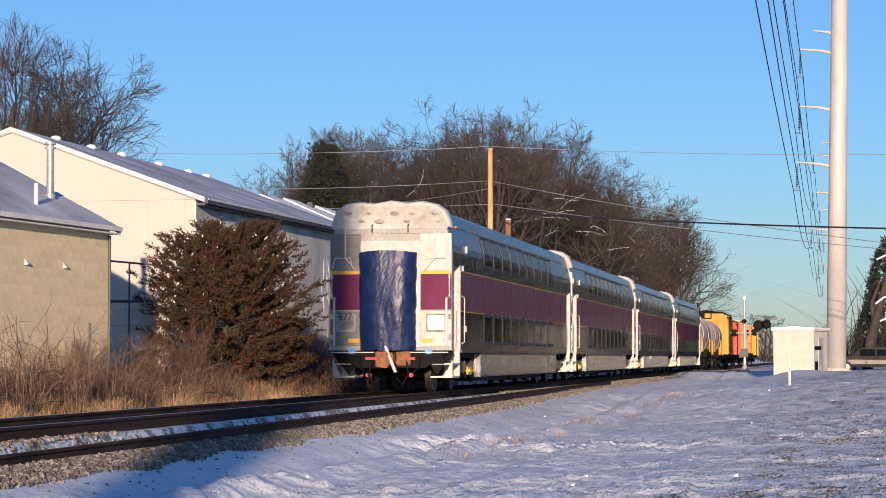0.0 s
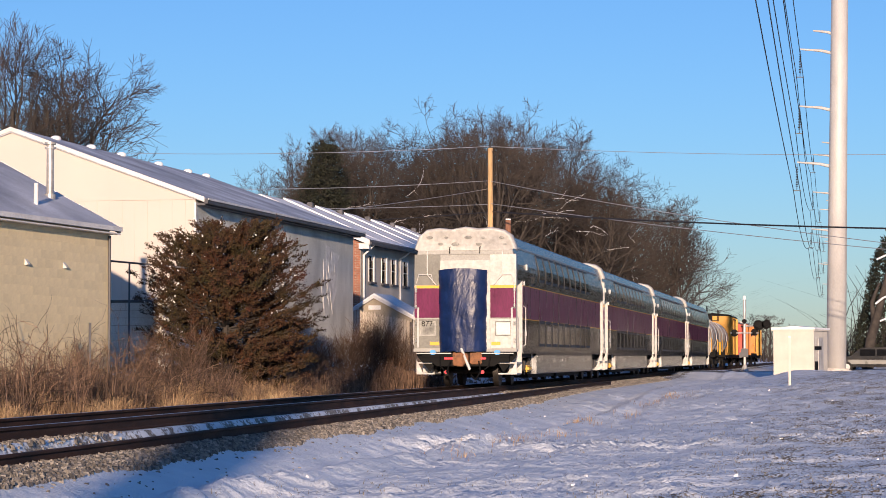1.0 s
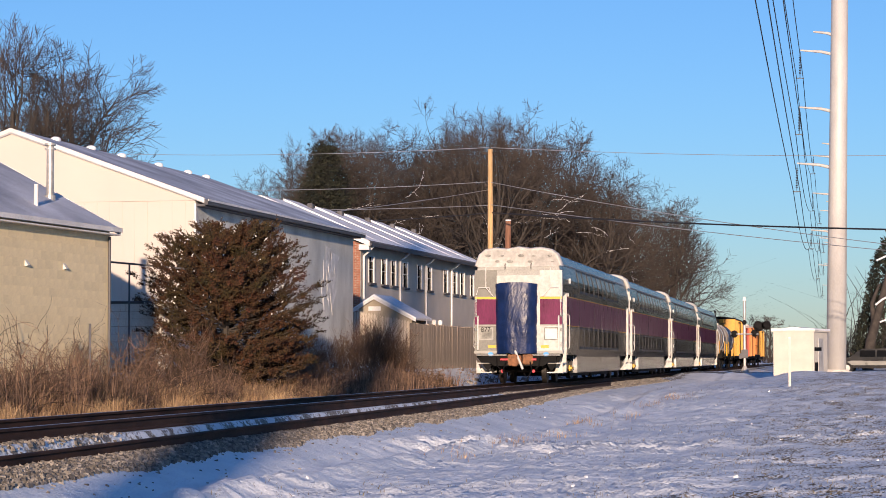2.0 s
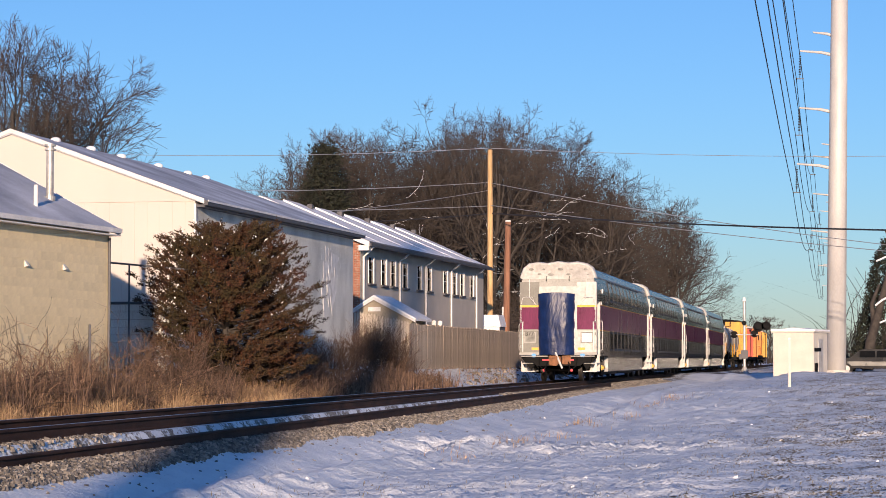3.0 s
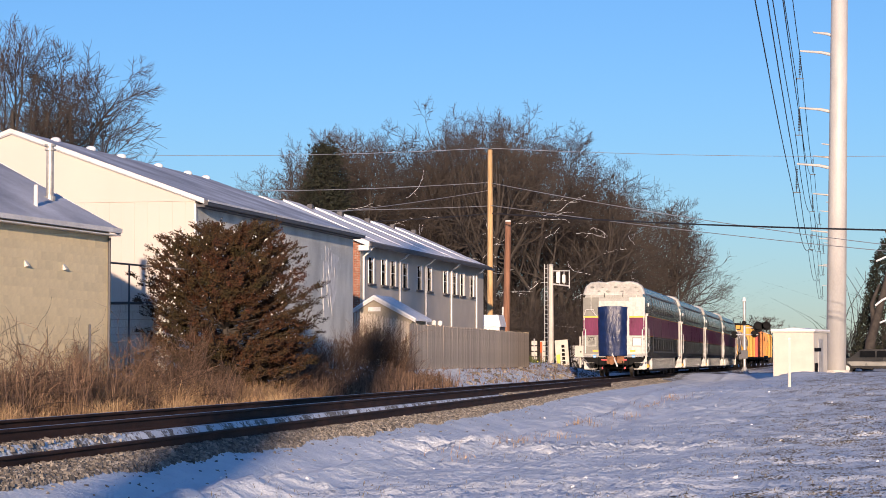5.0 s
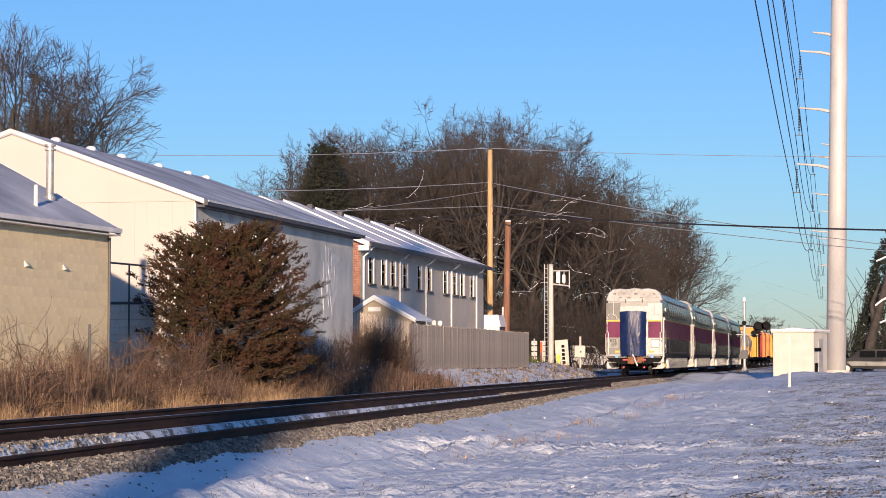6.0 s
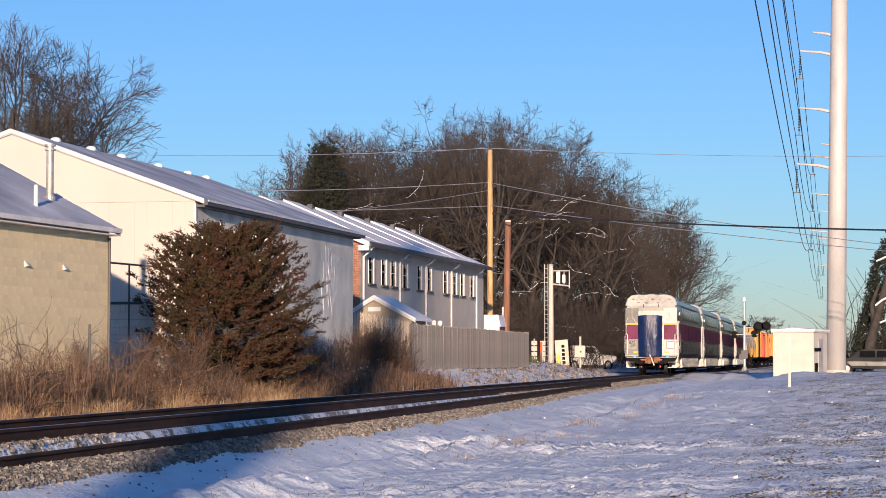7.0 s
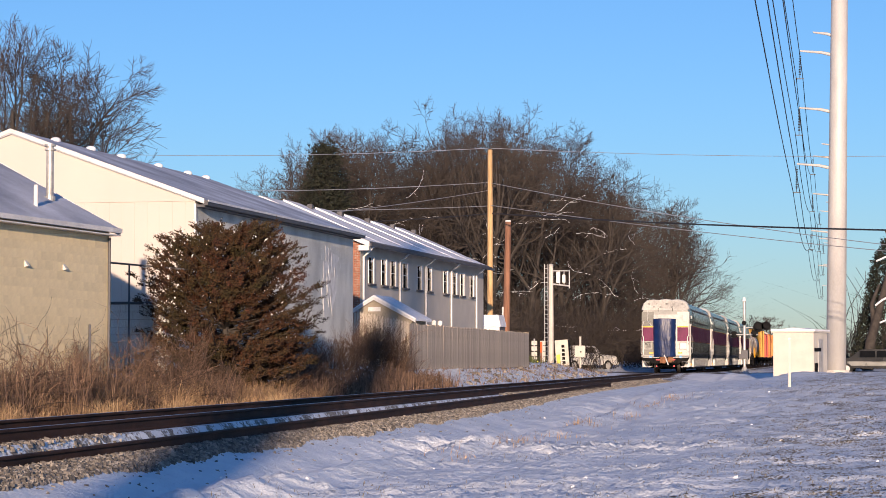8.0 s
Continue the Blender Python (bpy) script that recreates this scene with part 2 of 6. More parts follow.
# ---- the train ----
def brushed(m, spin, edge):
    """Upright grain: reflections smear along the side; edge tints the grazing reflection."""
    b = m.node_tree.nodes["Principled BSDF"]
    tan = m.node_tree.nodes.new("ShaderNodeTangent")
    tan.direction_type, tan.axis = 'RADIAL', 'Z'
    m.node_tree.links.new(tan.outputs[0], b.inputs["Tangent"])
    b.inputs["Anisotropic"].default_value = spin
    b.inputs["Specular Tint"].default_value = (*edge, 1)
    return m


STEEL = brushed(mat("stainless_steel", (0.31, 0.32, 0.345), 0.16, 1.0, 0.25, 1.6, 0.03, 25, stretch=(1, 2.5, 0.25)), 0.5, (0.44, 0.45, 0.47))
STEEL_DULL = brushed(mat("fluted_steel", (0.24, 0.25, 0.26), 0.22, 1.0, 0.15, 2.0, 0.03, 25), 0.4, (0.45, 0.45, 0.46))
ROOF = mat("coach_roof", (0.30, 0.32, 0.35), 0.45, 0.5, 0.12, 0.8, 0.05, 25)
PURPLE = brushed(mat("purple_paint", (0.15, 0.014, 0.07), 0.30, 0.0, 0.22, 1.6, 0.03, 25, 0.25, stretch=(1, 3, 0.25)), 0.4, (0.7, 0.6, 0.65))
YELLOW = plain("yellow_paint", (0.78, 0.42, 0.02), 0.45)
CREAM = mat("cream_wrap", (0.56, 0.545, 0.51), 0.55, 0, 0.08, 2.2, 0.15, 9)
GREYEND = mat("grey_end_panel", (0.38, 0.38, 0.35), 0.55, 0, 0.12, 1.6, 0.05, 20)
# end grey with the pole's shade put into its colour, for the left panels
GREYEND_SHADED = mat("shaded_grey_end_panel", (0.21, 0.21, 0.185), 0.55, 0, 0.15, 1.6, 0.05, 20)
BLACK = plain("black_underframe", (0.006, 0.006, 0.0065), 0.7, 0.0, 0.15)
DARKGLASS = plain("dark_window_glass", (0.010, 0.011, 0.013), 0.05, 0.0, 0.12)
# metal-like panes, tinted dark so that they mirror less of the sky
COACH_GLASS = mat("dimmed_window_glass", (0.08, 0.085, 0.09), 0.10, 1.0, 0.1, 1.5, 0.0, 25)
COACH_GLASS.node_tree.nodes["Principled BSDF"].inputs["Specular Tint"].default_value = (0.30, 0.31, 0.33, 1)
GASKET = plain("black_gasket", (0.012, 0.012, 0.012), 0.6)
TARP = mat("blue_tarpaulin", (0.006, 0.020, 0.085), 0.36, 0.0, 0.2, 3.0, 0.10, 55, 0.32, stretch=(1, 1, 0.8))
WHEEL = mat("wheel_steel", (0.035, 0.030, 0.027), 0.55, 0.5, 0.2, 5)
COUPLER = mat("rusty_coupler", (0.26, 0.11, 0.045), 0.7, 0.1, 0.25, 8)
WHITEP = plain("white_paint", (0.66, 0.65, 0.62), 0.5)
REDP = plain("red_reflector", (0.72, 0.03, 0.05), 0.3)
BLUEP = plain("light_blue_cover", (0.08, 0.36, 0.75), 0.5)
FADED = mat("smudge_grey", (0.30, 0.30, 0.27), 0.7, 0, 0.3, 5)

HALF = [(1.52, 1.0), (1.52, 3.45), (1.50, 3.62), (1.38, 4.12), (1.28, 4.40), (1.05, 4.53), (0.5, 4.60), (0.0, 4.63)]
LENGTH = 25.45


def hull(low=None, grow=0.0, hi=None):
    """The coach's outline (x, z), closed; low cuts its bottom."""
    h = [(x + (grow if x > 0.01 else 0), z + (grow if z > 3.5 else 0)) for x, z in HALF]
    if low is not None:
        h = [(h[0][0], low)] + [p for p in h if p[1] > low + 0.01]
    return h + [(-x, z) for x, z in h[::-1] if x > 0.001]


def window_band(bm_glass, bm_rim, side, y0, y1, n, z0, z1, lean=0.0):
    step = (y1 - y0) / n
    for k in range(n):
        a, b = y0 + k * step + 0.24, y0 + (k + 1) * step - 0.24
        for bm, g, d0, d1 in ((bm_rim, 0.09, 0.0, 0.012), (bm_glass, 0.0, 0.008, 0.018)):
            xa0, xb0 = 1.52, 1.52 - lean
            vs = []
            for d in (d0, d1):
                vs.append([bm.verts.new((side * (xx + d), yy, zz)) for xx, yy, zz in ((xa0, a - g, z0 - g), (xa0, b + g, z0 - g), (xb0, b + g, z1 + g), (xb0, a - g, z1 + g))])
            bm.faces.new(vs[1] if side > 0 else vs[1][::-1])
            for i in range(4):
                j = (i + 1) % 4
                bm.faces.new((vs[0][i], vs[0][j], vs[1][j], vs[1][i]) if side > 0 else (vs[0][j], vs[0][i], vs[1][i], vs[1][j]))


def bar_text(parent, body, size, m, material, name="lettering"):
    c = bpy.data.curves.new(name, 'FONT')
    c.body, c.size, c.extrude, c.align_x = body, size, 0.002, 'CENTER'
    c.materials.append(material)
    o = new(name, c)
    o.parent = parent
    o.matrix_basis = m
    return o


def crumpled(w, h, depth, nx, nz, seed, cy):
    """A draped sheet over the end door: bulged, with folds and a ragged hem."""
    bm = bmesh.new()
    rows = []
    for j in range(nz + 1):
        row = []
        v = j / nz
        for i in range(nx + 1):
            u = i / nx * 2 - 1
            edge = 1 + 0.035 * noise.noise((seed, v * 7, u * 2)) + 0.02 * noise.noise((seed, v * 19, u * 2))
            x = u * w / 2 * edge * (1 - 0.04 * (1 - v))
            z = v * h + (0.05 * noise.noise((u * 4, seed, 1.0)) if j == 0 else 0)
            if j == nz:
                z += 0.06 * (1 - u * u) - 0.03
            bulge = depth * max(0.0, 1 - abs(u) ** 2.6) ** 0.6 * (0.75 + 0.25 * math.sin(v * 2.6 + 0.3))
            fold = 0.028 * noise.noise((u * 1.6 + 0.6 * v, v * 1.4, seed)) + 0.005 * noise.noise((u * 7, v * 9, seed + 7)) + 0.0045 * abs(noise.noise((u * 17 + v * 9, v * 27 - u * 8, seed + 17)))
            fold += 0.006 * abs(noise.noise((u * 7 - v * 5, v * 10, seed + 11))) + 0.0035 * abs(noise.noise((u * 22, v * 34 + u * 9, seed + 23)))
            row.append(bm.verts.new((x, cy - bulge - fold * min(1, 8 * (1 - abs(u))), z)))
        rows.append(row)
    for a, b in zip(rows, rows[1:]):
        for i in range(nx):
            bm.faces.new((a[i], a[i + 1], b[i + 1], b[i]))
    return bm


def build_bogie(car, y):
    b = part("bogie", boxes((-1.12, -0.98, y - 1.75, y + 1.75, 0.42, 0.72), (0.98, 1.12, y - 1.75, y + 1.75, 0.42, 0.72), (-1.0, 1.0, y - 0.3, y + 0.3, 0.45, 0.85),
                            (0.95, 1.22, y - 0.35, y + 0.35, 0.3, 0.55), (-1.22, -0.95, y - 0.35, y + 0.35, 0.3, 0.55), bevel=0.03), BLACK, car)
    for s in (-1, 1):
        for d in (-0.55, 0.55):
            part("spring", disc(bmesh.new(), (s * 1.1, y + d, 0.72), (0, 0, 1), 0.11, 0.16, 10), WHEEL, b)
        for d in (-1.28, 1.28):
            part("axle_box", disc(bmesh.new(), (s * 1.12, y + d, 0.46), (1, 0, 0), 0.13, 0.09, 12), WHEEL, b)
    sets = []
    for d in (-1.28, 1.28):
        bm = bmesh.new()
        tube(bm, [(-0.85, 0, 0), (0.85, 0, 0)], 0.08, 8)
        for s in (-1, 1):
            disc(bm, (s * 0.765, 0, 0), (1, 0, 0), 0.455, 0.065, 28)
            disc(bm, (s * 0.685, 0, 0), (1, 0, 0), 0.485, 0.015, 28)
            disc(bm, (s * 0.84, 0, 0), (1, 0, 0), 0.16, 0.02, 12)
            for k in range(5):
                a = k * 2 * math.pi / 5
                disc(bm, (s * 0.832, 0.29 * math.cos(a), 0.29 * math.sin(a)), (1, 0, 0), 0.05, 0.006, 8)
        w = part("wheelset", bm, WHEEL, car, "steel wheels on an axle")
        w.location = (0, y + d, 0.46)
        sets.append(w)
    return sets


def build_coach():
    car = thing("passenger_coach", pose(0, 55.2, 0), "bilevel steel passenger coach, purple band, blue tarpaulin over its end", "railway coach", "coaches of the train")
    # shell
    body = part("body", prism(bmesh.new(), hull(1.0), 1.35, LENGTH - 1.35), STEEL, car, "brushed stainless steel body")
    for y0, y1 in ((0.22, 1.36), (LENGTH - 1.36, LENGTH - 0.22)):
        part("vestibule", boxes((-1.18, 1.18, y0, y1, 1.05, 3.2)), GREYEND, car)
        part("vestibule_top", prism(bmesh.new(), hull(3.15), y0 - 0.01, y1), STEEL, car)
    for y0, y1 in ((0.0, 0.23), (LENGTH - 0.23, LENGTH)):
        part("end_wall", prism(bmesh.new(), hull(1.1), y0, y1), GREYEND, car, "pale grey end wall")
    # rounded pale cover over the end of the roof
    bm = bmesh.new()
    ring0 = None
    rng = random.Random(5)
    for d, g, low in ((-0.02, -0.06, 4.02), (-0.07, -0.02, 4.05), (-0.05, 0.03, 4.05), (0.1, 0.07, 4.02), (0.32, 0.07, 4.0), (0.34, 0.0, 4.02)):
        pts = [(1.47 + g, low), (1.44 + g, 4.16), (1.33 + g, 4.42 + g * 0.5), (1.16, 4.56 + g), (0.78, 4.63 + g), (0.42, 4.59 + g), (0.0, 4.66 + g)]
        pts = pts + [(-a, b) for a, b in pts[-2::-1]]
        ring = [bm.verts.new((a, d + rng.uniform(-0.008, 0.008), b + rng.uniform(-0.012, 0.012))) for a, b in pts]
        if ring0:
            for k in range(len(ring) - 1):
                bm.faces.new((ring0[k], ring0[k + 1], ring[k + 1], ring[k]))
        else:
            bm.faces.new(ring)
        ring0 = ring
    bmesh.ops.recalc_face_normals(bm, faces=bm.faces[:])
    cap = part("roof_end_cover", bm, CREAM, car, "pale plastic wrap over the roof end", True)
    for x, z, w in ((-1.05, 4.40, .10), (-0.55, 4.40, .06), (0.1, 4.40, .11), (0.55, 4.39, .06), (1.1, 4.39, .08), (-0.72, 4.21, .08), (-0.28, 4.2, .12), (0.42, 4.2, .09), (1.2, 4.19, .05)):
        bm = bmesh.new()
        disc(bm, (x, -0.074, z), (0, 1, 0), w, 0.008, 14)
        bmesh.ops.scale(bm, vec=(1, 1, 0.45), space=Matrix.Translation((-x, 0, -z)), verts=bm.verts[:])
        part("smudge", bm, FADED, cap, "grey smudge")
    # end wall: painted bands, hatches, rails
    for s in (-1, 1):
        a, b = sorted((s * 0.74, s * 1.515))
        part("end_purple_panel", boxes((a, b, -0.012, 0.1, 2.03, 2.9)), PURPLE, car)
        part("end_yellow_stripe", boxes((a, b, -0.014, 0.1, 2.905, 2.985)), YELLOW, car)
        # left panels are darker: the shade on that side is coloured in
        part("end_upper_panel", boxes((a, b, -0.006, 0.1, 2.99, 3.9)), CREAM if s > 0 else GREYEND_SHADED, car)
        part("end_lower_panel", boxes((a, b, -0.01, 0.1, 1.12, 2.0), (a + 0.12, b - 0.1, -0.03, 0.1, 1.5, 1.93), bevel=0.012), CREAM if s > 0 else GREYEND_SHADED, car)
        part("end_hatch", boxes((a + 0.18, b - 0.16, -0.045, 0.0, 1.52, 1.9), bevel=0.01), WHITEP if s > 0 else FADED, car)
        part("hatch_frame", boxes((a + 0.15, b - 0.13, -0.042, 0.0, 1.49, 1.93), bevel=0.008), FADED if s > 0 else GREYEND, car)
        for q in range(4):
            part("end_hinge", boxes((*sorted((s * 1.44, s * 1.5)), -0.03, 0.0, 1.3 + q * 0.5, 1.42 + q * 0.5)), STEEL_DULL, car)
        part("warning_patch", boxes((s * 0.78, s * 1.05, -0.02, 0.05, 1.22, 1.32)), YELLOW, car)
        part("end_handrail", tubes(([(s * 1.12, -0.02, 4.0), (s * 1.12, -0.09, 3.98), (s * 1.12, -0.09, 3.3), (s * 0.86, -0.09, 3.0), (s * 0.84, -0.02, 2.98)], 0.016),
                                   ([(s * 0.95, -0.02, 3.05), (s * 1.0, -0.08, 3.3), (s * 1.38, -0.08, 3.3), (s * 1.46, -0.02, 3.05)], 0.014)), WHITEP, car)
        part("corner_rail", tubes(([(s * 1.40, -0.08, 1.15), (s * 1.40, -0.08, 2.3), (s * 1.40, 0.0, 2.32)], 0.028), ([(s * 1.47, -0.05, 2.35), (s * 1.47, -0.05, 3.0)], 0.012)), WHITEP, car)
        part("marker_light", boxes((s * 0.87, s * 1.05, -0.1, 0.05, 0.94, 1.08), bevel=0.03), BLUEP, car, "light blue lamp cover")
        part("tail_reflector", boxes((s * 0.30, s * 0.62, -0.06, 0.0, 0.80, 0.86)), REDP, car)
        bm = bmesh.new()
        disc(bm, (s * 0.54, -0.15, 0.43), (0, 1, 0), 0.055, 0.03, 10)
        part("hose_cap", bm, REDP, car, "red end cap")
        part("air_hose", tubes(([(s * 0.42, -0.1, 0.75), (s * 0.5, -0.3, 0.45), (s * 0.36, -0.34, 0.2), (s * 0.22, -0.3, 0.35)], 0.025), ([(s * 0.75, -0.02, 0.9), (s * 0.72, -0.15, 0.6), (s * 0.6, -0.2, 0.5)], 0.022)), BLACK, car)
    part("end_ledge", boxes((-1.3, 1.3, -0.03, 0.05, 3.9, 3.96)), GREYEND, car)
    part("end_sill", boxes((-1.54, 1.54, -0.05, 0.2, 1.03, 1.12)), GREYEND, car)
    part("end_door_surround", boxes((-0.75, 0.75, -0.05, 0.1, 1.1, 3.72), bevel=0.02), CREAM, car)
    # black sheet added under the sill, hiding the lit parts behind it
    part("end_apron", prism(bmesh.new(), [(-1.47, 1.03), (-0.85, 0.60), (0.85, 0.60), (1.47, 1.03)], 0.03, 0.055), BLACK, car, "black sheet added below the end sill to hide lit parts")
    for hx in (-0.45, 0.45):
        part("lift_hook", tubes(([(hx, -0.09, 3.92), (hx, -0.1, 4.1), (hx + 0.03, -0.12, 4.12)], 0.014)), BLACK, car)
    tarp = part("tarpaulin", crumpled(1.46, 2.42, 0.36, 96, 150, 2.0, -0.03), TARP, car, "crumpled glossy blue tarpaulin over the end door", True)
    tarp.location = (-0.06, 0, 1.03)
    # underframe and coupler
    part("underframe", boxes((-1.3, 1.3, 0.0, LENGTH, 0.86, 1.06), (-0.5, 0.5, 0.02, 4.5, 0.6, 0.9), (-0.5, 0.5, LENGTH - 4.5, LENGTH - 0.02, 0.6, 0.9), (-1.3, 1.3, 0.06, 0.2, 0.72, 0.9)), BLACK, car)
    for y, d in ((-0.32, 1), (LENGTH + 0.32, -1)):
        part("coupler", boxes((-0.13, 0.13, y - 0.04, y + d * 0.9, 0.68, 0.98), (-0.2, 0.02, y - 0.12, y + 0.12, 0.6, 1.0), (-0.36, -0.12, y + d * 0.25 - 0.05, y + d * 0.25 + 0.05, 0.62, 1.02), (0.15, 0.5, y + d * 0.3 - 0.05, y + d * 0.3 + 0.05, 0.66, 1.04), bevel=0.03), COUPLER, car, "rust-brown coupler")
    part("uncoupling_lever", tubes(([(-0.08, -0.3, 1.15), (0.1, -0.42, 0.75), (0.2, -0.4, 0.5)], 0.04), ([(-1.45, -0.1, 0.98), (-0.4, -0.1, 0.98)], 0.016), ([(0.5, -0.1, 0.98), (1.45, -0.1, 0.98)], 0.016)), WHITEP, car)
    # sides: bands, windows, fluting, doors and steps
    for s in (-1, 1):
        def strip(y0, y1, z0, z1, d=0.006):
            a, b = sorted((s * 1.50, s * (1.52 + d)))
            return (a, b, y0, y1, z0, z1)
        part("purple_band", boxes(strip(1.36, LENGTH - 1.36, 2.03, 3.0)), PURPLE, car, "dark purple painted band")
        part("yellow_stripe", boxes(strip(1.36, LENGTH - 1.36, 3.004, 3.026, 0.009), strip(1.36, LENGTH - 1.36, 2.002, 2.024, 0.009)), YELLOW, car)
        for lo, hi, lean in ((3.32, 4.0, 0.155), (1.3, 1.93, 0.0)):
            for k in range(9):
                g, r = bmesh.new(), bmesh.new()
                y0 = 5.0 + k * 15.4 / 9
                # upper windows follow the shell's inward slope
                (window_band_lean if lean else window_band)(g, r, s, y0, y0 + 15.4 / 9, 1, lo, hi)
                w = part("window", r, GASKET, car, "black window gasket")
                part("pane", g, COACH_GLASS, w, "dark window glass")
        bm = bmesh.new()
        for y in [4.75 + i * 0.165 for i in range(100)]:
            a, b = sorted((s * 1.47, s * 1.5022))
            box(bm, a, b, y, y + 0.055, 0.38, 0.93)
        a, b = sorted((s * 1.2, s * 1.50))
        box(bm, a, b, 4.7, 21.25, 0.35, 1.01)
        part("fluted_skirt", bm, STEEL_DULL, car, "fluted steel skirt")
        part("belt_rail", boxes(strip(1.36, LENGTH - 1.36, 0.98, 1.04, 0.02), strip(1.36, LENGTH - 1.36, 1.19, 1.21, 0.012), strip(1.36, LENGTH - 1.36, 3.14, 3.16, 0.01)), STEEL_DULL, car)
        for ya, yb in ((0.24, 1.34), (LENGTH - 1.34, LENGTH - 0.24)):
            a, b = sorted((s * 1.19, s * 1.22))
            part("side_door", boxes((a, b, ya + 0.08, yb - 0.08, 1.1, 3.15), bevel=0.01), GREYEND, car)
            a, b = sorted((s * 1.205, s * 1.228))
            part("door_pane", boxes((a, b, ya + 0.3, yb - 0.3, 2.1, 2.9), bevel=0.01), DARKGLASS, car)
            a, b = sorted((s * 0.95, s * 1.50))
            st = part("step", boxes((a, b, ya, yb, 0.36, 0.40), (a, b, ya + 0.02, yb - 0.02, 0.68, 0.72), (a, b, yb - 0.03, yb + 0.02, 0.36, 1.1)), CREAM, car, "cream boarding steps")
            part("step_wing", prism(bmesh.new(), [(s * 1.28, 0.36), (s * 1.5, 0.36), (s * 1.5, 0.80)], ya - 0.02, ya + 0.03), CREAM, car, "cream step side plate")
            part("step_shield", prism(bmesh.new(), [(s * 0.9, 1.1), (s * 0.9, 0.75), (s * 1.1, 0.42), (s * 1.5, 0.92), (s * 1.5, 1.1)], ya + 0.03, ya + 0.06), BLACK, car)
            a, b = sorted((s * 1.16, s * 1.515))
            part("door_jamb", boxes((a, b, yb - 0.02, yb + 0.03, 1.05, 3.18), (a, b, ya - 0.03, ya + 0.02, 1.05, 3.18)), CREAM, car, "cream door jamb")
            part("grab_rail", tubes(([(s * 1.53, ya - 0.05, 1.2), (s * 1.58, ya - 0.05, 1.25), (s * 1.58, ya - 0.05, 2.2), (s * 1.53, ya - 0.05, 2.25)], 0.012)), WHITEP, car)
            part("grab_rail", tubes(([(s * 1.53, yb + 0.12, 1.2), (s * 1.60, yb + 0.12, 1.25), (s * 1.60, yb + 0.12, 2.35), (s * 1.53, yb + 0.12, 2.4)], 0.012)), WHITEP, car)
            for d, z0, z1 in ((0.25, 3.02, 3.16), (0.85, 3.5, 3.68), (0.7, 1.5, 1.66)):
                part("side_lamp", boxes((*sorted((s * 1.5, s * 1.55)), yb + d, yb + d + 0.09, z0, z1), bevel=0.01), WHITEP, car)
        part("side_hatch", boxes(strip(3.3, 3.9, 3.06, 3.13, 0.012), strip(3.3, 3.9, 3.35, 3.38, 0.012), strip(3.3, 3.33, 3.1, 3.38, 0.012), strip(3.87, 3.9, 3.1, 3.38, 0.012)), GASKET, car)
        part("journal_cover", boxes((*sorted((s * 1.3, s * 1.46)), 3.2, 3.95, 0.42, 0.62), bevel=0.06), YELLOW, car)
        part("roof_rail", boxes((*sorted((s * 1.36, s * 1.40)), 1.4, LENGTH - 1.4, 4.10, 4.15), (*sorted((s * 1.1, s * 1.25)), 1.4, LENGTH - 1.4, 4.33, 4.40)), ROOF, car)
    for q in ((-1.15, 1.15, 5.4, 12.0, 0.22, 0.85), (-1.1, 1.1, 13.0, 20.2, 0.22, 0.85), (-1.05, 1.05, 1.9, 2.6, 0.6, 0.88)):
        part("equipment_box", boxes(q, bevel=0.02), BLACK, car)
    for s in (-1, 1):
        for yy in (1.75, 2.35, 3.0, 4.15, LENGTH - 1.75, LENGTH - 2.5, LENGTH - 3.4):
            part("brake_unit", boxes((*sorted((s * 1.12, s * 1.36)), yy, yy + 0.28, 0.45, 0.80), bevel=0.04), WHEEL, car)
        for yy in (1.65, 4.5, LENGTH - 4.5):
            part("air_pipe", tubes(([(s * 1.38, yy, 0.95), (s * 1.4, yy, 0.5), (s * 1.3, yy + 0.3, 0.42)], 0.018)), WHITEP, car)
    sets = build_bogie(car, 2.75) + build_bogie(car, LENGTH - 2.75)
    bar_text(car, "877", 0.23, pose(-1.13, -0.055, 1.78, 90, 0, 0), BLACK, "car_number")
    return car


def window_band_lean(bm_glass, bm_rim, side, y0, y1, n, z0, z1):
    """Panes of the upper deck, lying on the shell where it leans inwards."""
    step = (y1 - y0) / n
    def skin(z):
        return lerp_table(z, [(1.0, 1.52), (3.45, 1.52), (3.62, 1.50), (4.12, 1.38), (4.40, 1.28)])
    for k in range(n):
        a, b = y0 + k * step + 0.24, y0 + (k + 1) * step - 0.24
        for bm, g, d in ((bm_rim, 0.09, 0.014), (bm_glass, 0.0, 0.022)):
            zs = [z0 - g, 3.45, 3.62, z1 + g]
            rows = [[bm.verts.new((side * (skin(z) + d), yy, z + d * 0.25)) for yy in (a - g, b + g)] for z in zs]
            back = [[bm.verts.new((side * (skin(z) - 0.02), yy, z)) for yy in (a - g, b + g)] for z in zs]
            for r0, r1 in zip(rows, rows[1:]):
                bm.faces.new((r0[0], r0[1], r1[1], r1[0]))
            for r0, r1, q0, q1 in zip(rows, rows[1:], back, back[1:]):
                bm.faces.new((r0[0], r1[0], q1[0], q0[0]))
                bm.faces.new((r0[1], q0[1], q1[1], r1[1]))
            bm.faces.new((rows[0][0], back[0][0], back[0][1], rows[0][1]))
            bm.faces.new((rows[-1][0], rows[-1][1], back[-1][1], back[-1][0]))
            bmesh.ops.recalc_face_normals(bm, faces=bm.faces[:])


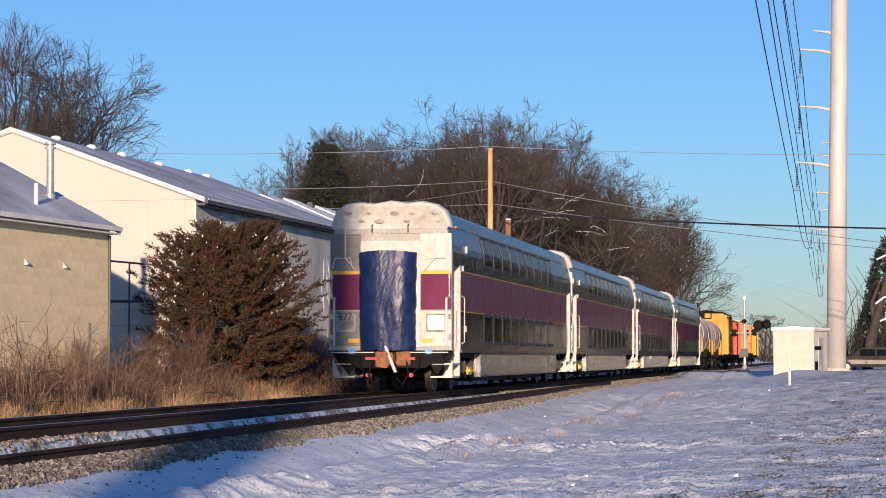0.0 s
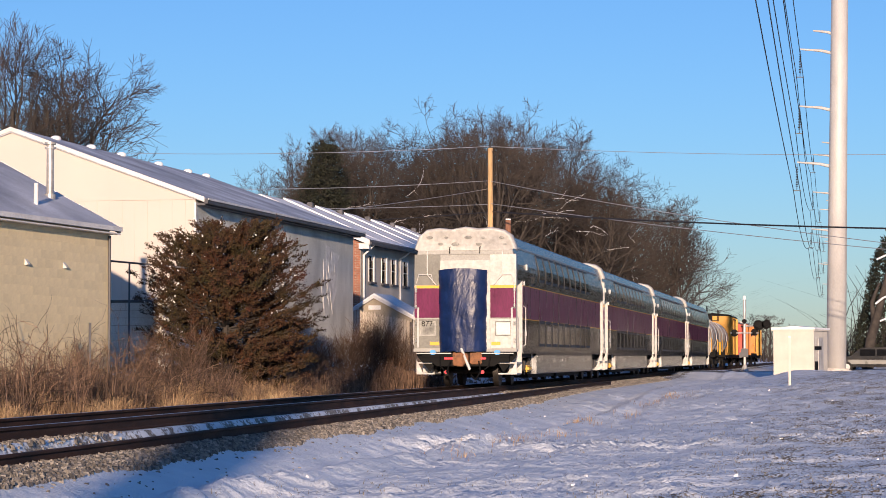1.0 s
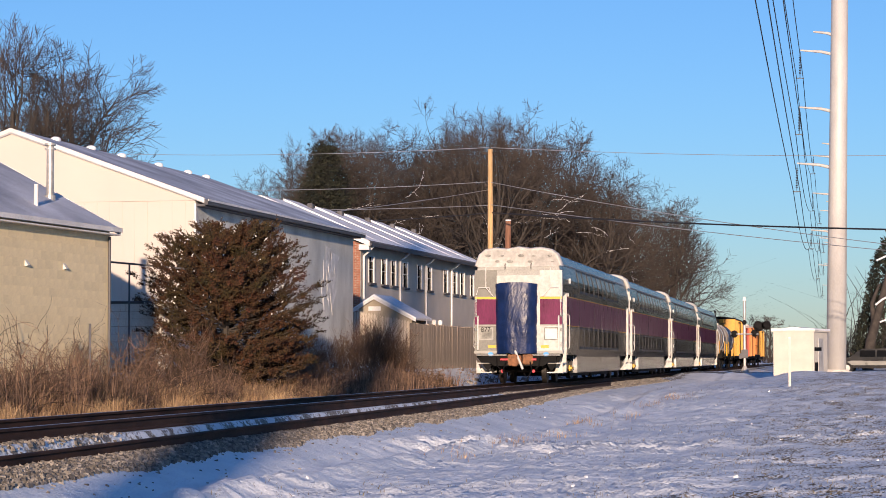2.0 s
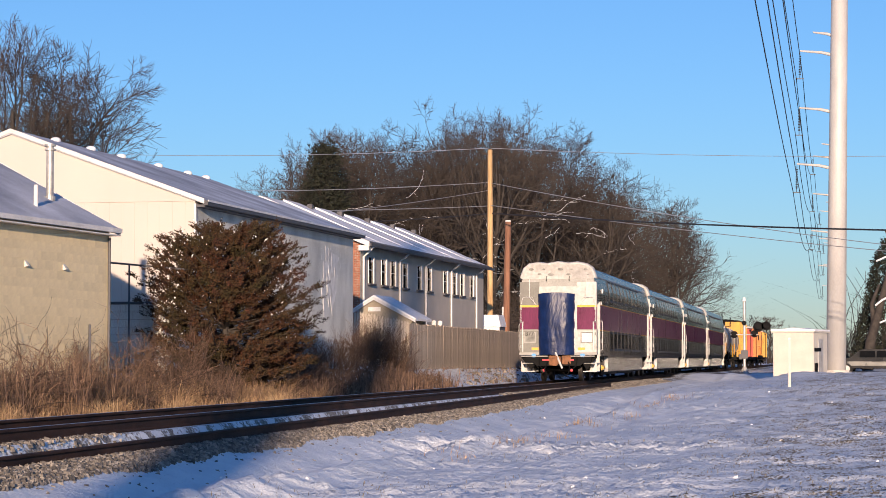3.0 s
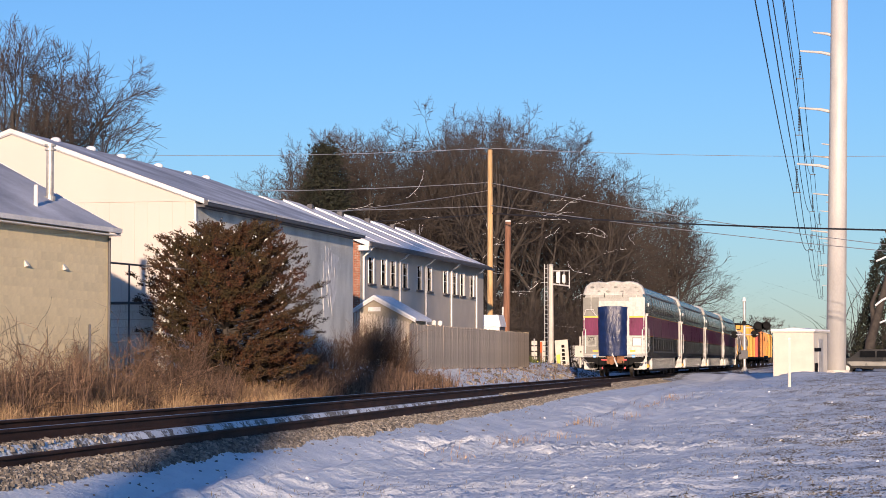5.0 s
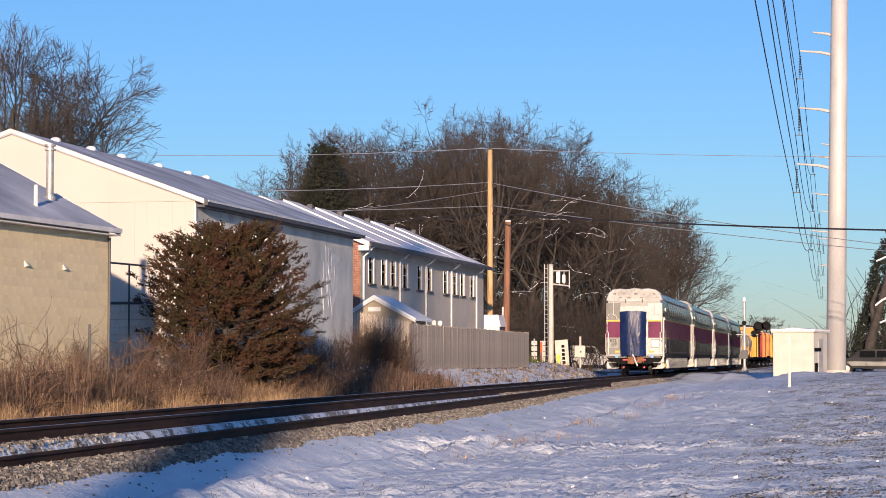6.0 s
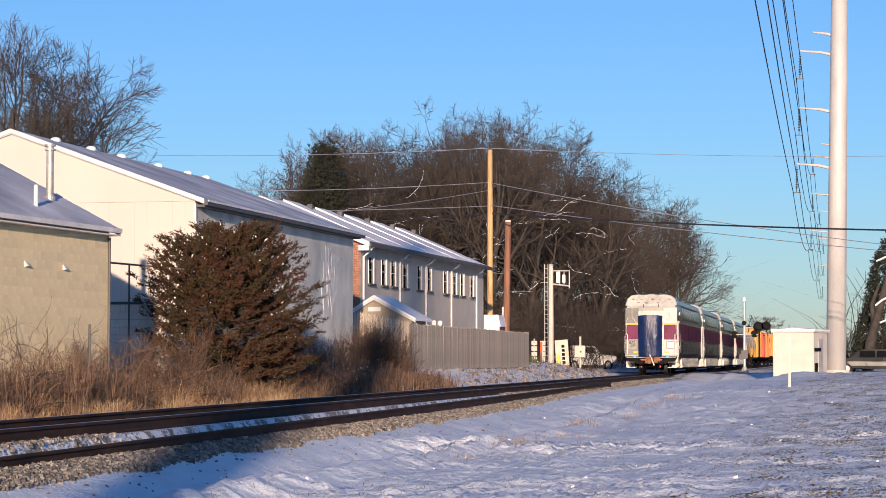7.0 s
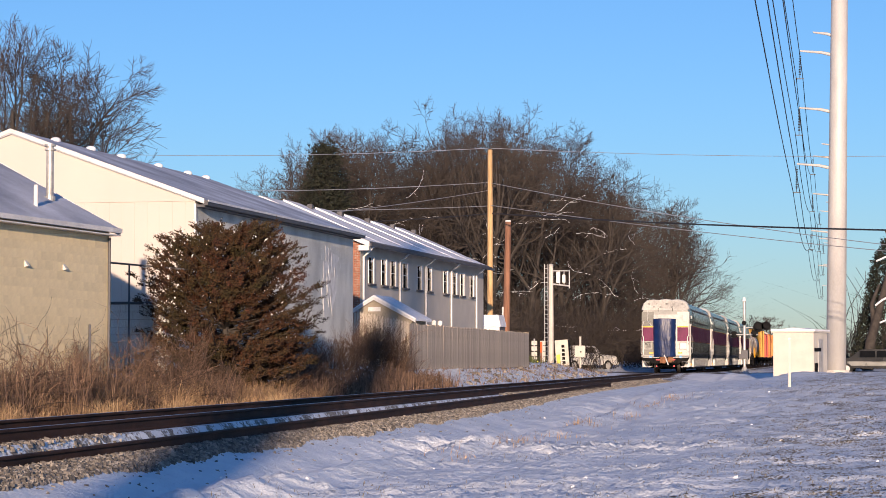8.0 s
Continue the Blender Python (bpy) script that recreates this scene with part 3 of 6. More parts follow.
TANK = mat("tank_grey", (0.50, 0.47, 0.42), 0.5, 0.1, 0.2, 1.0)
TANKBAND = mat("tank_rust", (0.30, 0.17, 0.09), 0.7, 0.0, 0.3, 2.0)
FREIGHT_YELLOW = mat("freight_yellow", (0.72, 0.36, 0.03), 0.55, 0, 0.15, 1.0)
FREIGHT_RED = mat("freight_red", (0.58, 0.075, 0.04), 0.55, 0, 0.15, 1.0)
FREIGHT_ORANGE = mat("freight_orange", (0.66, 0.22, 0.03), 0.55, 0, 0.15, 1.0)


def freight_truck(car, y):
    part("bogie", boxes((-1.1, -0.95, y - 1.3, y + 1.3, 0.35, 0.7), (0.95, 1.1, y - 1.3, y + 1.3, 0.35, 0.7), (-1, 1, y - 0.25, y + 0.25, 0.4, 0.8), bevel=0.03), BLACK, car)
    for d in (-0.9, 0.9):
        bm = bmesh.new()
        tube(bm, [(-0.85, y + d, 0.42), (0.85, y + d, 0.42)], 0.07, 8)
        for s in (-1, 1):
            disc(bm, (s * 0.76, y + d, 0.42), (1, 0, 0), 0.42, 0.06, 20)
        part("wheelset", bm, WHEEL, car)


def build_tank_car(m):
    car = thing("tank_car", m, "grey railway tank car with dark bands and yellow ends", "tank car", "freight cars")
    bm = bmesh.new()
    tube(bm, [(0, y, 2.5) for y in (0.5, 0.62, 0.9, 14.6, 14.9, 15.0)], [0.9, 1.25, 1.45, 1.45, 1.25, 0.9], 28)
    part("tank", bm, TANK, car, smooth=True)
    for y in (2.2, 4.6, 7.7, 10.8, 13.2):
        bm = bmesh.new()
        disc(bm, (0, y, 2.5), (0, 1, 0), 1.47, 0.18, 28)
        part("tank_band", bm, WHITEP if y in (4.6, 10.8) else TANKBAND, car)
    part("frame", boxes((-0.4, 0.4, 0, 15.5, 0.8, 1.1), (-1.5, 1.5, 0.0, 0.8, 1.0, 1.1), (-1.5, 1.5, 14.7, 15.5, 1.0, 1.1), (-1.2, 1.2, 1.6, 2.2, 0.9, 1.6), (-1.2, 1.2, 13.2, 13.8, 0.9, 1.6)), BLACK, car)
    part("platform", boxes((-0.9, 0.9, 6.8, 8.6, 3.95, 4.0), (-0.4, 0.4, 7.3, 8.1, 3.9, 4.4)), BLACK, car)
    for x in (-0.9, 0.9):
        part("platform_rail", tubes(([(x, 6.8, 4.0), (x, 6.8, 4.8), (x, 8.6, 4.8), (x, 8.6, 4.0)], 0.03)), BLACK, car)
    for s in (-1, 1):
        for y in (0.1, 15.4):
            part("end_rail", tubes(([(s * 1.45, y, 1.1), (s * 1.45, y, 2.1), (s * 0.7, y, 2.1), (s * 0.7, y, 1.1)], 0.04)), YELLOW, car)
    part("side_plate", boxes((1.46, 1.50, 2.6, 3.6, 1.3, 2.3), (1.46, 1.5, 11.6, 12.6, 1.3, 2.3)), FREIGHT_YELLOW, car)
    freight_truck(car, 2.2)
    freight_truck(car, 13.3)
    return car


def build_box_car(m, paint, length, height, label, dark_top=False):
    car = thing("freight_car", m, label, "freight car", "freight cars")
    part("body", boxes((-1.48, 1.48, 0.3, length - 0.3, 1.1, height), bevel=0.04), paint, car)
    bm = bmesh.new()
    y = 0.8
    while y < length - 0.8:
        for s in (-1, 1):
            a, b = sorted((s * 1.47, s * 1.56))
            box(bm, a, b, y, y + 0.12, 1.15, height - 0.1)
        y += 1.15
    for x in (-1.2, -0.4, 0.4, 1.2):
        box(bm, x - 0.05, x + 0.05, 0.24, 0.34, 1.15, height - 0.1)
    part("rib", bm, paint, car)
    part("roof", prism(bmesh.new(), [(-1.52, height), (1.52, height), (1.4, height + 0.12), (0, height + 0.25), (-1.4, height + 0.12)], 0.25, length - 0.25), BLACK if dark_top else TANK, car)
    part("door", boxes((1.48, 1.58, length / 2 - 1.4, length / 2 + 1.4, 1.15, height - 0.25)), paint, car)
    part("door_track", boxes((1.5, 1.62, length / 2 - 3, length / 2 + 1.6, 1.08, 1.16), (1.5, 1.62, length / 2 - 3, length / 2 + 1.6, height - 0.3, height - 0.2)), BLACK, car)
    part("frame", boxes((-1.3, 1.3, 0.0, length, 0.85, 1.1)), BLACK, car)
    part("ladder", tubes(*[([(1.55, 0.5, z), (1.55, 1.0, z)], 0.02) for z in (1.4, 1.8, 2.2, 2.6, 3.0, 3.4)], *[([(-0.9 + 0.0, 0.2, z), (-0.4, 0.2, z)], 0.02) for z in (1.4, 1.8, 2.2, 2.6, 3.0, 3.4)]), BLACK, car)
    freight_truck(car, 2.2)
    freight_truck(car, length - 2.2)
    return car


def build_locomotive(m):
    car = thing("locomotive", m, "orange and yellow road switcher locomotive with dark roof", "locomotive", "freight cars")
    part("frame", boxes((-1.5, 1.5, 0, 17, 1.0, 1.35)), BLACK, car)
    part("hood", boxes((-0.95, 0.95, 1.2, 12, 1.35, 4.0), (-0.95, 0.95, 14.3, 16.2, 1.35, 3.3), bevel=0.1), FREIGHT_YELLOW, car)
    part("cab", boxes((-1.5, 1.5, 12, 14.4, 1.35, 4.45), bevel=0.12), FREIGHT_ORANGE, car)
    part("cab_window", boxes((-1.52, 1.52, 12.4, 13.9, 3.2, 3.9), (-1.2, 1.2, 11.97, 14.43, 3.3, 3.95)), DARKGLASS, car)
    part("exhaust_stack", boxes((-0.4, 0.4, 5, 6.2, 4.0, 4.35), (-0.6, 0.6, 8, 10.5, 4.0, 4.25), (-0.7, 0.7, 2, 4, 4.0, 4.2), bevel=0.05), BLACK, car)
    part("handrail", tubes(([(1.45, 0.3, 1.35), (1.45, 0.3, 2.4), (1.45, 11.8, 2.4), (1.45, 11.8, 1.35)], 0.025), ([(-1.45, 0.3, 2.4), (1.45, 0.3, 2.4)], 0.025)), YELLOW, car)
    part("fuel_tank", boxes((-1.2, 1.2, 6, 10, 0.35, 1.0), bevel=0.1), BLACK, car)
    freight_truck(car, 3)
    freight_truck(car, 14)
    return car


def build_train():
    coach = build_coach()
    cars = [coach]
    for k in range(1, 4):
        c = copy_thing(coach, pose(0, 55.2 + 25.91 * k, 0))
        cars.append(c)
    y = 55.2 + 25.91 * 4
    y += 0.3
    cars.append(build_tank_car(pose(0, y, 0)))
    y += 16.4
    cars.append(build_tank_car(pose(0, y, 0)))
    y += 16.4
    cars.append(build_box_car(pose(0, y, 0), FREIGHT_YELLOW, 16.0, 4.55, "yellow high-sided freight car with dark roof", True))
    y += 16.8
    cars.append(build_box_car(pose(0, y, 0), FREIGHT_RED, 15.5, 4.2, "red boxcar with ribbed sides"))
    y += 16.3
    cars.append(build_box_car(pose(0, y, 0), FREIGHT_ORANGE, 16.5, 4.4, "orange boxcar with ribbed sides"))
    y += 17.3
    cars.append(build_locomotive(pose(0, y, 0)))
    y += 17.8
    cars.append(build_box_car(pose(0, y, 0), FREIGHT_YELLOW, 16.0, 4.4, "yellow boxcar with ribbed sides"))
    return cars


SPEED = 11.45


def motions():
    """The train rolls away along the track at a steady speed; its wheels turn."""
    for car in train:
        y = car.location.y
        walk(car, [(t, pose(0, y + SPEED * t, 0)) for t in (0.0, 2.0, 4.0, 6.0, 8.0)])
    turn = math.degrees(SPEED / 0.455)
    for car in train[:2]:
        for w in [o for o in car.children if o.name.split(".")[0] == "wheelset"]:
            p = w.location.copy()
            walk(w, [(k * 0.0333333, pose(p.x, p.y, p.z, -turn * k * 0.0333333)) for k in range(0, 241)])


# ---- buildings ----
BLOCK_TAN = mat("tan_block_paint", (0.93, 0.77, 0.48), 0.85, 0, 0.10, 1.2, 0.05, 35, grain=0.05)
BLOCK_GREY = mat("grey_block_paint", (0.71, 0.715, 0.67), 0.85, 0, 0.16, 0.8, 0.05, 35, stretch=(1, 1, 0.5))
CREAM_METAL = mat("cream_metal_siding", (0.565, 0.515, 0.465), 0.6, 0, 0.03, 0.5, 0.02, 30, grain=0.015)
SNOWY_ROOF = mat("snowy_metal_roof", (0.62, 0.64, 0.69), 0.7, 0, 0.10, 0.5, 0.2, 18, tint=(0.27, 0.28, 0.32))
SNOW = mat("snow", (0.87, 0.875, 0.89), 0.8, 0, 0.05, 1.5, 0.3, 10)
TRIM_WHITE = mat("white_trim", (0.78, 0.77, 0.75), 0.6, 0, 0.08, 2)
TRIM_DARK = mat("dark_gutter", (0.10, 0.10, 0.11), 0.6, 0.2, 0.15, 2)
SIDING = mat("grey_siding", (0.60, 0.54, 0.46), 0.85, 0, 0.06, 0.8, 0.05, 30, grain=0.05)
BRICK = mat("red_brick", (0.34, 0.13, 0.075), 0.9, 0, 0.22, 6, 0.3, 40)
MORTAR = mat("mortar", (0.42, 0.38, 0.33), 0.95)
LIMEWASH = mat("pale_lime", (0.82, 0.81, 0.78), 0.9)
SHINGLE = mat("dark_shingle", (0.12, 0.12, 0.13), 0.9, 0, 0.2, 5)
GALV = mat("galvanised_steel", (0.52, 0.51, 0.48), 0.5, 0.5, 0.15, 3)
FENCE_WOOD = mat("weathered_fence_wood", (0.58, 0.47, 0.35), 0.9, 0, 0.22, 2.0, 0.08, 40, stretch=(4, 4, 0.5))
FENCE_NEW = mat("pale_picket_wood", (0.62, 0.53, 0.42), 0.85, 0, 0.15, 2.0, 0.3, 40, stretch=(4, 4, 0.5))
POLE_WOOD = mat("yellowish_pole_wood", (0.64, 0.41, 0.19), 0.85, 0, 0.25, 2.5, 0.3, 30, stretch=(3, 3, 0.25))
POLE_RUST = mat("reddish_pole_wood", (0.30, 0.145, 0.085), 0.85, 0, 0.25, 2.5, 0.3, 30, stretch=(3, 3, 0.25))
CONCRETE = mat("pale_concrete", (0.60, 0.57, 0.52), 0.85, 0, 0.12, 1.5, 0.2, 25)
vary(FENCE_WOOD, 0.82, 1.14)
vary(BLOCK_TAN, 0.94, 1.05)
TURN = -2.4        # the buildings stand a little askew of the track


def here(right, ahead, z=0.0):
    x, y = place(right, ahead)
    return pose(x, y, z, 0, 0, TURN)


def courses(parent, face_x, y0, y1, z0, z1, material, rise=0.2, run=0.4, name="block_facing", single=1e9, seed=1):
    """Blocks proud of their joints on a wall face towards +x, joined."""
    rng = random.Random(seed)
    V, F = [], []
    z, k = z0, 0
    one = None
    while z < z1 - 0.02:
        y = y0 - (run / 2 if k % 2 else 0)
        h = min(rise, z1 - z)
        while y < y1:
            a, b = max(y, y0) + 0.0008, min(y + run, y1) - 0.0008
            if b - a > run - 0.01 and y > single and h > rise - 0.01:
                if one is None:
                    bm = bmesh.new()
                    prism(bm, [(0, 0.003), (0.0022, 0.0055), (0.0022, rise - 0.0055), (0, rise - 0.003)], 0, b - a)
                    one = bpy.data.meshes.new("block")
                    bm.to_mesh(one)
                    bm.free()
                    one.materials.append(material)
                o = new("block", one)
                o.parent = parent
                o.location = (face_x + rng.uniform(-0.0004, 0.0004), a, z)
            elif b > a + 0.02:
                d = face_x + 0.0016 + rng.uniform(-0.0005, 0.0005)
                n = len(V)
                e = 0.0015
                V += [(face_x, a, z + 0.004), (face_x, b, z + 0.004), (face_x, b, z + h - 0.004), (face_x, a, z + h - 0.004),
                      (d, a, z + 0.004 + e), (d, b, z + 0.004 + e), (d, b, z + h - 0.004 - e), (d, a, z + h - 0.004 - e)]
                F += [(n + 4, n + 5, n + 6, n + 7)] + [(n + i, n + (i + 1) % 4, n + 4 + (i + 1) % 4, n + 4 + i) for i in range(4)]
            y += run
        z += rise
        k += 1
    me = bpy.data.meshes.new(name)
    me.from_pydata(V, [], F)
    me.materials.append(material)
    ob = new(name, me)
    ob.parent = parent
    return tagged(ob, kind="stuff")


def build_tan_shed():
    """Block shed; the origin is its far corner on the track side, y runs back towards the viewer as negative."""
    b = thing("block_shed", here(-7.73, 53.0, 0.2) @ pose(0, 0, 0, 0, 0, -3.5), "low tan painted block shed with a snowy metal roof", "shed")
    E, W, R = 3.62, 8.0, 2.15
    part("wall", boxes((-0.2, 0.0, -22, 0.0, -0.5, E), (-W, -W + 0.2, -22, 0, -0.5, E), (-W, 0, -22, -21.8, -0.5, E), bevel=0.0), BLOCK_TAN, b, "tan painted concrete block wall")
    part("gable", prism(bmesh.new(), [(-W, -0.5), (-0.2, -0.5), (-0.2, E), (-W / 2, E + R - 0.1), (-W, E)], -0.2, -0.003), BLOCK_TAN, b)
    courses(b, 0.0, -22, 0.0, -0.4, E - 0.02, BLOCK_TAN, single=-6.2)
    part("roof", prism(bmesh.new(), [(0.25, E - 0.06), (0.25, E + 0.05), (-W / 2, E + R + 0.12), (-W - 0.35, E + 0.02), (-W - 0.35, E - 0.1), (-W / 2, E + R + 0.0)], -22.3, 0.06), SNOWY_ROOF, b, "metal roof under thin snow")
    part("fascia", boxes((0.254, 0.29, -22.3, 0.09, E - 0.05, E + 0.055), (-0.02, 0.25, -22.3, 0.06, E - 0.12, E - 0.09)), TRIM_WHITE, b)
    part("rake_board", prism(bmesh.new(), [(0.25, E - 0.12), (0.25, E + 0.055), (-W / 2, E + R + 0.14), (-W / 2, E + R - 0.04)], 0.064, 0.09), TRIM_WHITE, b)
    # hooded wall vents
    for y in (-4.35, -2.45):
        bm = bmesh.new()
        vs = [bm.verts.new(p) for p in ((0.005, y - 0.06, 2.76), (0.005, y + 0.06, 2.76), (0.09, y + 0.06, 2.64), (0.09, y - 0.06, 2.64), (0.005, y - 0.06, 2.62), (0.005, y + 0.06, 2.62))]
        for f in ((0, 3, 2, 1), (0, 4, 3), (1, 2, 5), (4, 5, 2, 3)):
            bm.faces.new([vs[i] for i in f])
        part("vent_hood", bm, WHITEP, b, "white wall vent hood")
    # flue and vent pipe through the roof
    def roof_at(x):
        return E + 0.05 + (0.25 - x) / (W / 2 + 0.25) * (R + 0.07)
    flue = part("flue_pipe", tubes(([(-1.0, -1.08, roof_at(-1.0) - 0.1), (-1.0, -1.08, roof_at(-1.0) + 1.2)], 0.085), sides=14), GALV, b, "galvanised flue pipe")
    for lo, hi, r in ((1.10, 1.14, 0.125), (1.2, 1.25, 0.13), (-0.05, 0.06, 0.13)):
        part("flue_collar", tubes(([(-1.0, -1.08, roof_at(-1.0) + lo), (-1.0, -1.08, roof_at(-1.0) + hi)], r), sides=14), GALV, flue)
    part("vent_pipe", tubes(([(-0.44, -2.96, roof_at(-0.44) - 0.1), (-0.44, -2.96, roof_at(-0.44) + 0.46)], 0.05), sides=12), WHITEP, b, "white plastic vent pipe")
    part("downpipe", tubes(([(0.05, -0.1, 0.0), (0.05, -0.1, E - 0.15)], 0.035)), TRIM_DARK, b)


def build_warehouse():
    b = thing("warehouse", here(-7.15, 66.0, 0.3), "tall warehouse with cream metal gable, grey block side and snowy roof", "warehouse")
    E, W, L, R = 5.15, 11.3, 18.1, 2.02
    part("side_wall", boxes((-0.25, 0.0, 0.06, L, -0.8, E)), BLOCK_GREY, b, "grey painted block wall with pale runs")
    part("back_wall", boxes((-W, -W + 0.25, 0.06, L, -0.8, E)), BLOCK_GREY, b)
    courses(b, 0.0, 0.1, L, -0.6, E - 0.3, BLOCK_GREY, seed=4)
    part("front_wall", boxes((-W, 0.0, 0.0, 0.06, -0.8, E - 0.02)), CREAM_METAL, b, "cream metal siding")
    part("front_gable", prism(bmesh.new(), [(-W, E - 0.03), (0.0, E - 0.03), (0.0, E), (-W / 2, E + R), (-W, E)], -0.03, 0.06), CREAM_METAL, b)
    part("rear_gable", prism(bmesh.new(), [(-W, -0.8), (0.0, -0.8), (0.0, E), (-W / 2, E + R), (-W, E)], L, L + 0.2), BLOCK_GREY, b)
    bm = bmesh.new()
    for k in range(29):
        x = -W + 0.2 + k * 0.385
        box(bm, x, x + 0.02, -0.012, 0.0, -0.6, E - 0.05)
    part("siding_rib", bm, CREAM_METAL, b)
    part("roof", prism(bmesh.new(), [(0.3, E - 0.12), (0.3, E + 0.02), (-W / 2, E + R + 0.14), (-W - 0.3, E + 0.02), (-W - 0.3, E - 0.12), (-W / 2, E + R)], -0.12, L + 0.4), SNOWY_ROOF, b, "metal roof under thin snow")
    part("gutter", boxes((0.30, 0.42, -0.12, L + 0.4, E - 0.16, E - 0.02), (0.0, 0.3, 0.0, L + 0.2, E - 0.2, E - 0.13)), TRIM_DARK, b)
    part("gutter_lip", boxes((0.424, 0.44, -0.12, L + 0.4, E - 0.06, E - 0.0)), TRIM_WHITE, b)
    part("rake_trim", prism(bmesh.new(), [(0.32, E - 0.10), (0.32, E + 0.03), (-W / 2, E + R + 0.16), (-W - 0.3, E + 0.03), (-W - 0.3, E - 0.10), (-W / 2, E + R + 0.04)], -0.16, -0.125), TRIM_WHITE, b)
    for k, y in enumerate((3.0, 6.0, 8.8, 12.5, 15.7, 17.8)):
        bm = bmesh.new()
        bmesh.ops.create_uvsphere(bm, u_segments=12, v_segments=6, radius=0.17, matrix=Matrix.LocRotScale((-W / 2 + 0.15, y, E + R + 0.10), None, (1, 1, 0.6)))
        part("ridge_vent", bm, SNOW, b, "snow-capped ridge vent", True)
    part("downpipe", tubes(([(0.08, 5.6, E - 0.2), (0.08, 5.6, E - 1.0)], 0.05)), TRIM_DARK, b)
    part("conduit", tubes(([(0.03, 9.0, E - 0.3), (0.03, 9.0, 0.4)], 0.02)), TRIM_WHITE, b)
    part("corner_trim", boxes((-0.02, 0.03, -0.04, 0.1, -0.6, E - 0.1)), TRIM_WHITE, b)
    # pale runs of efflorescence
    rng = random.Random(8)
    for y0, z1, n in ((14.4, 4.7, 14), (15.2, 4.5, 12)):
        for k in range(n):
            y = y0 + rng.gauss(0, 0.4)
            t = z1 - rng.uniform(0, 1.6)
            w = rng.uniform(0.2, 0.9)
            d = rng.uniform(0.3, 1.7)
            pts = [(y, t), (y + w, t - 0.1), (y + w * 0.8, t - d * 0.5), (y + w * 0.5, t - d), (y + w * 0.2, t - d * 0.6)]
            bm = bmesh.new()
            va = [bm.verts.new((0.0, a, c)) for a, c in pts]
            vb = [bm.verts.new((0.006 + k * 0.0006, a, c)) for a, c in pts]
            bm.faces.new(vb)
            for i in range(5):
                bm.faces.new((va[i], va[(i + 1) % 5], vb[(i + 1) % 5], vb[i]))
            bmesh.ops.recalc_face_normals(bm, faces=bm.faces[:])
            part("lime_streak", bm, LIMEWASH, b, "pale lime streak")


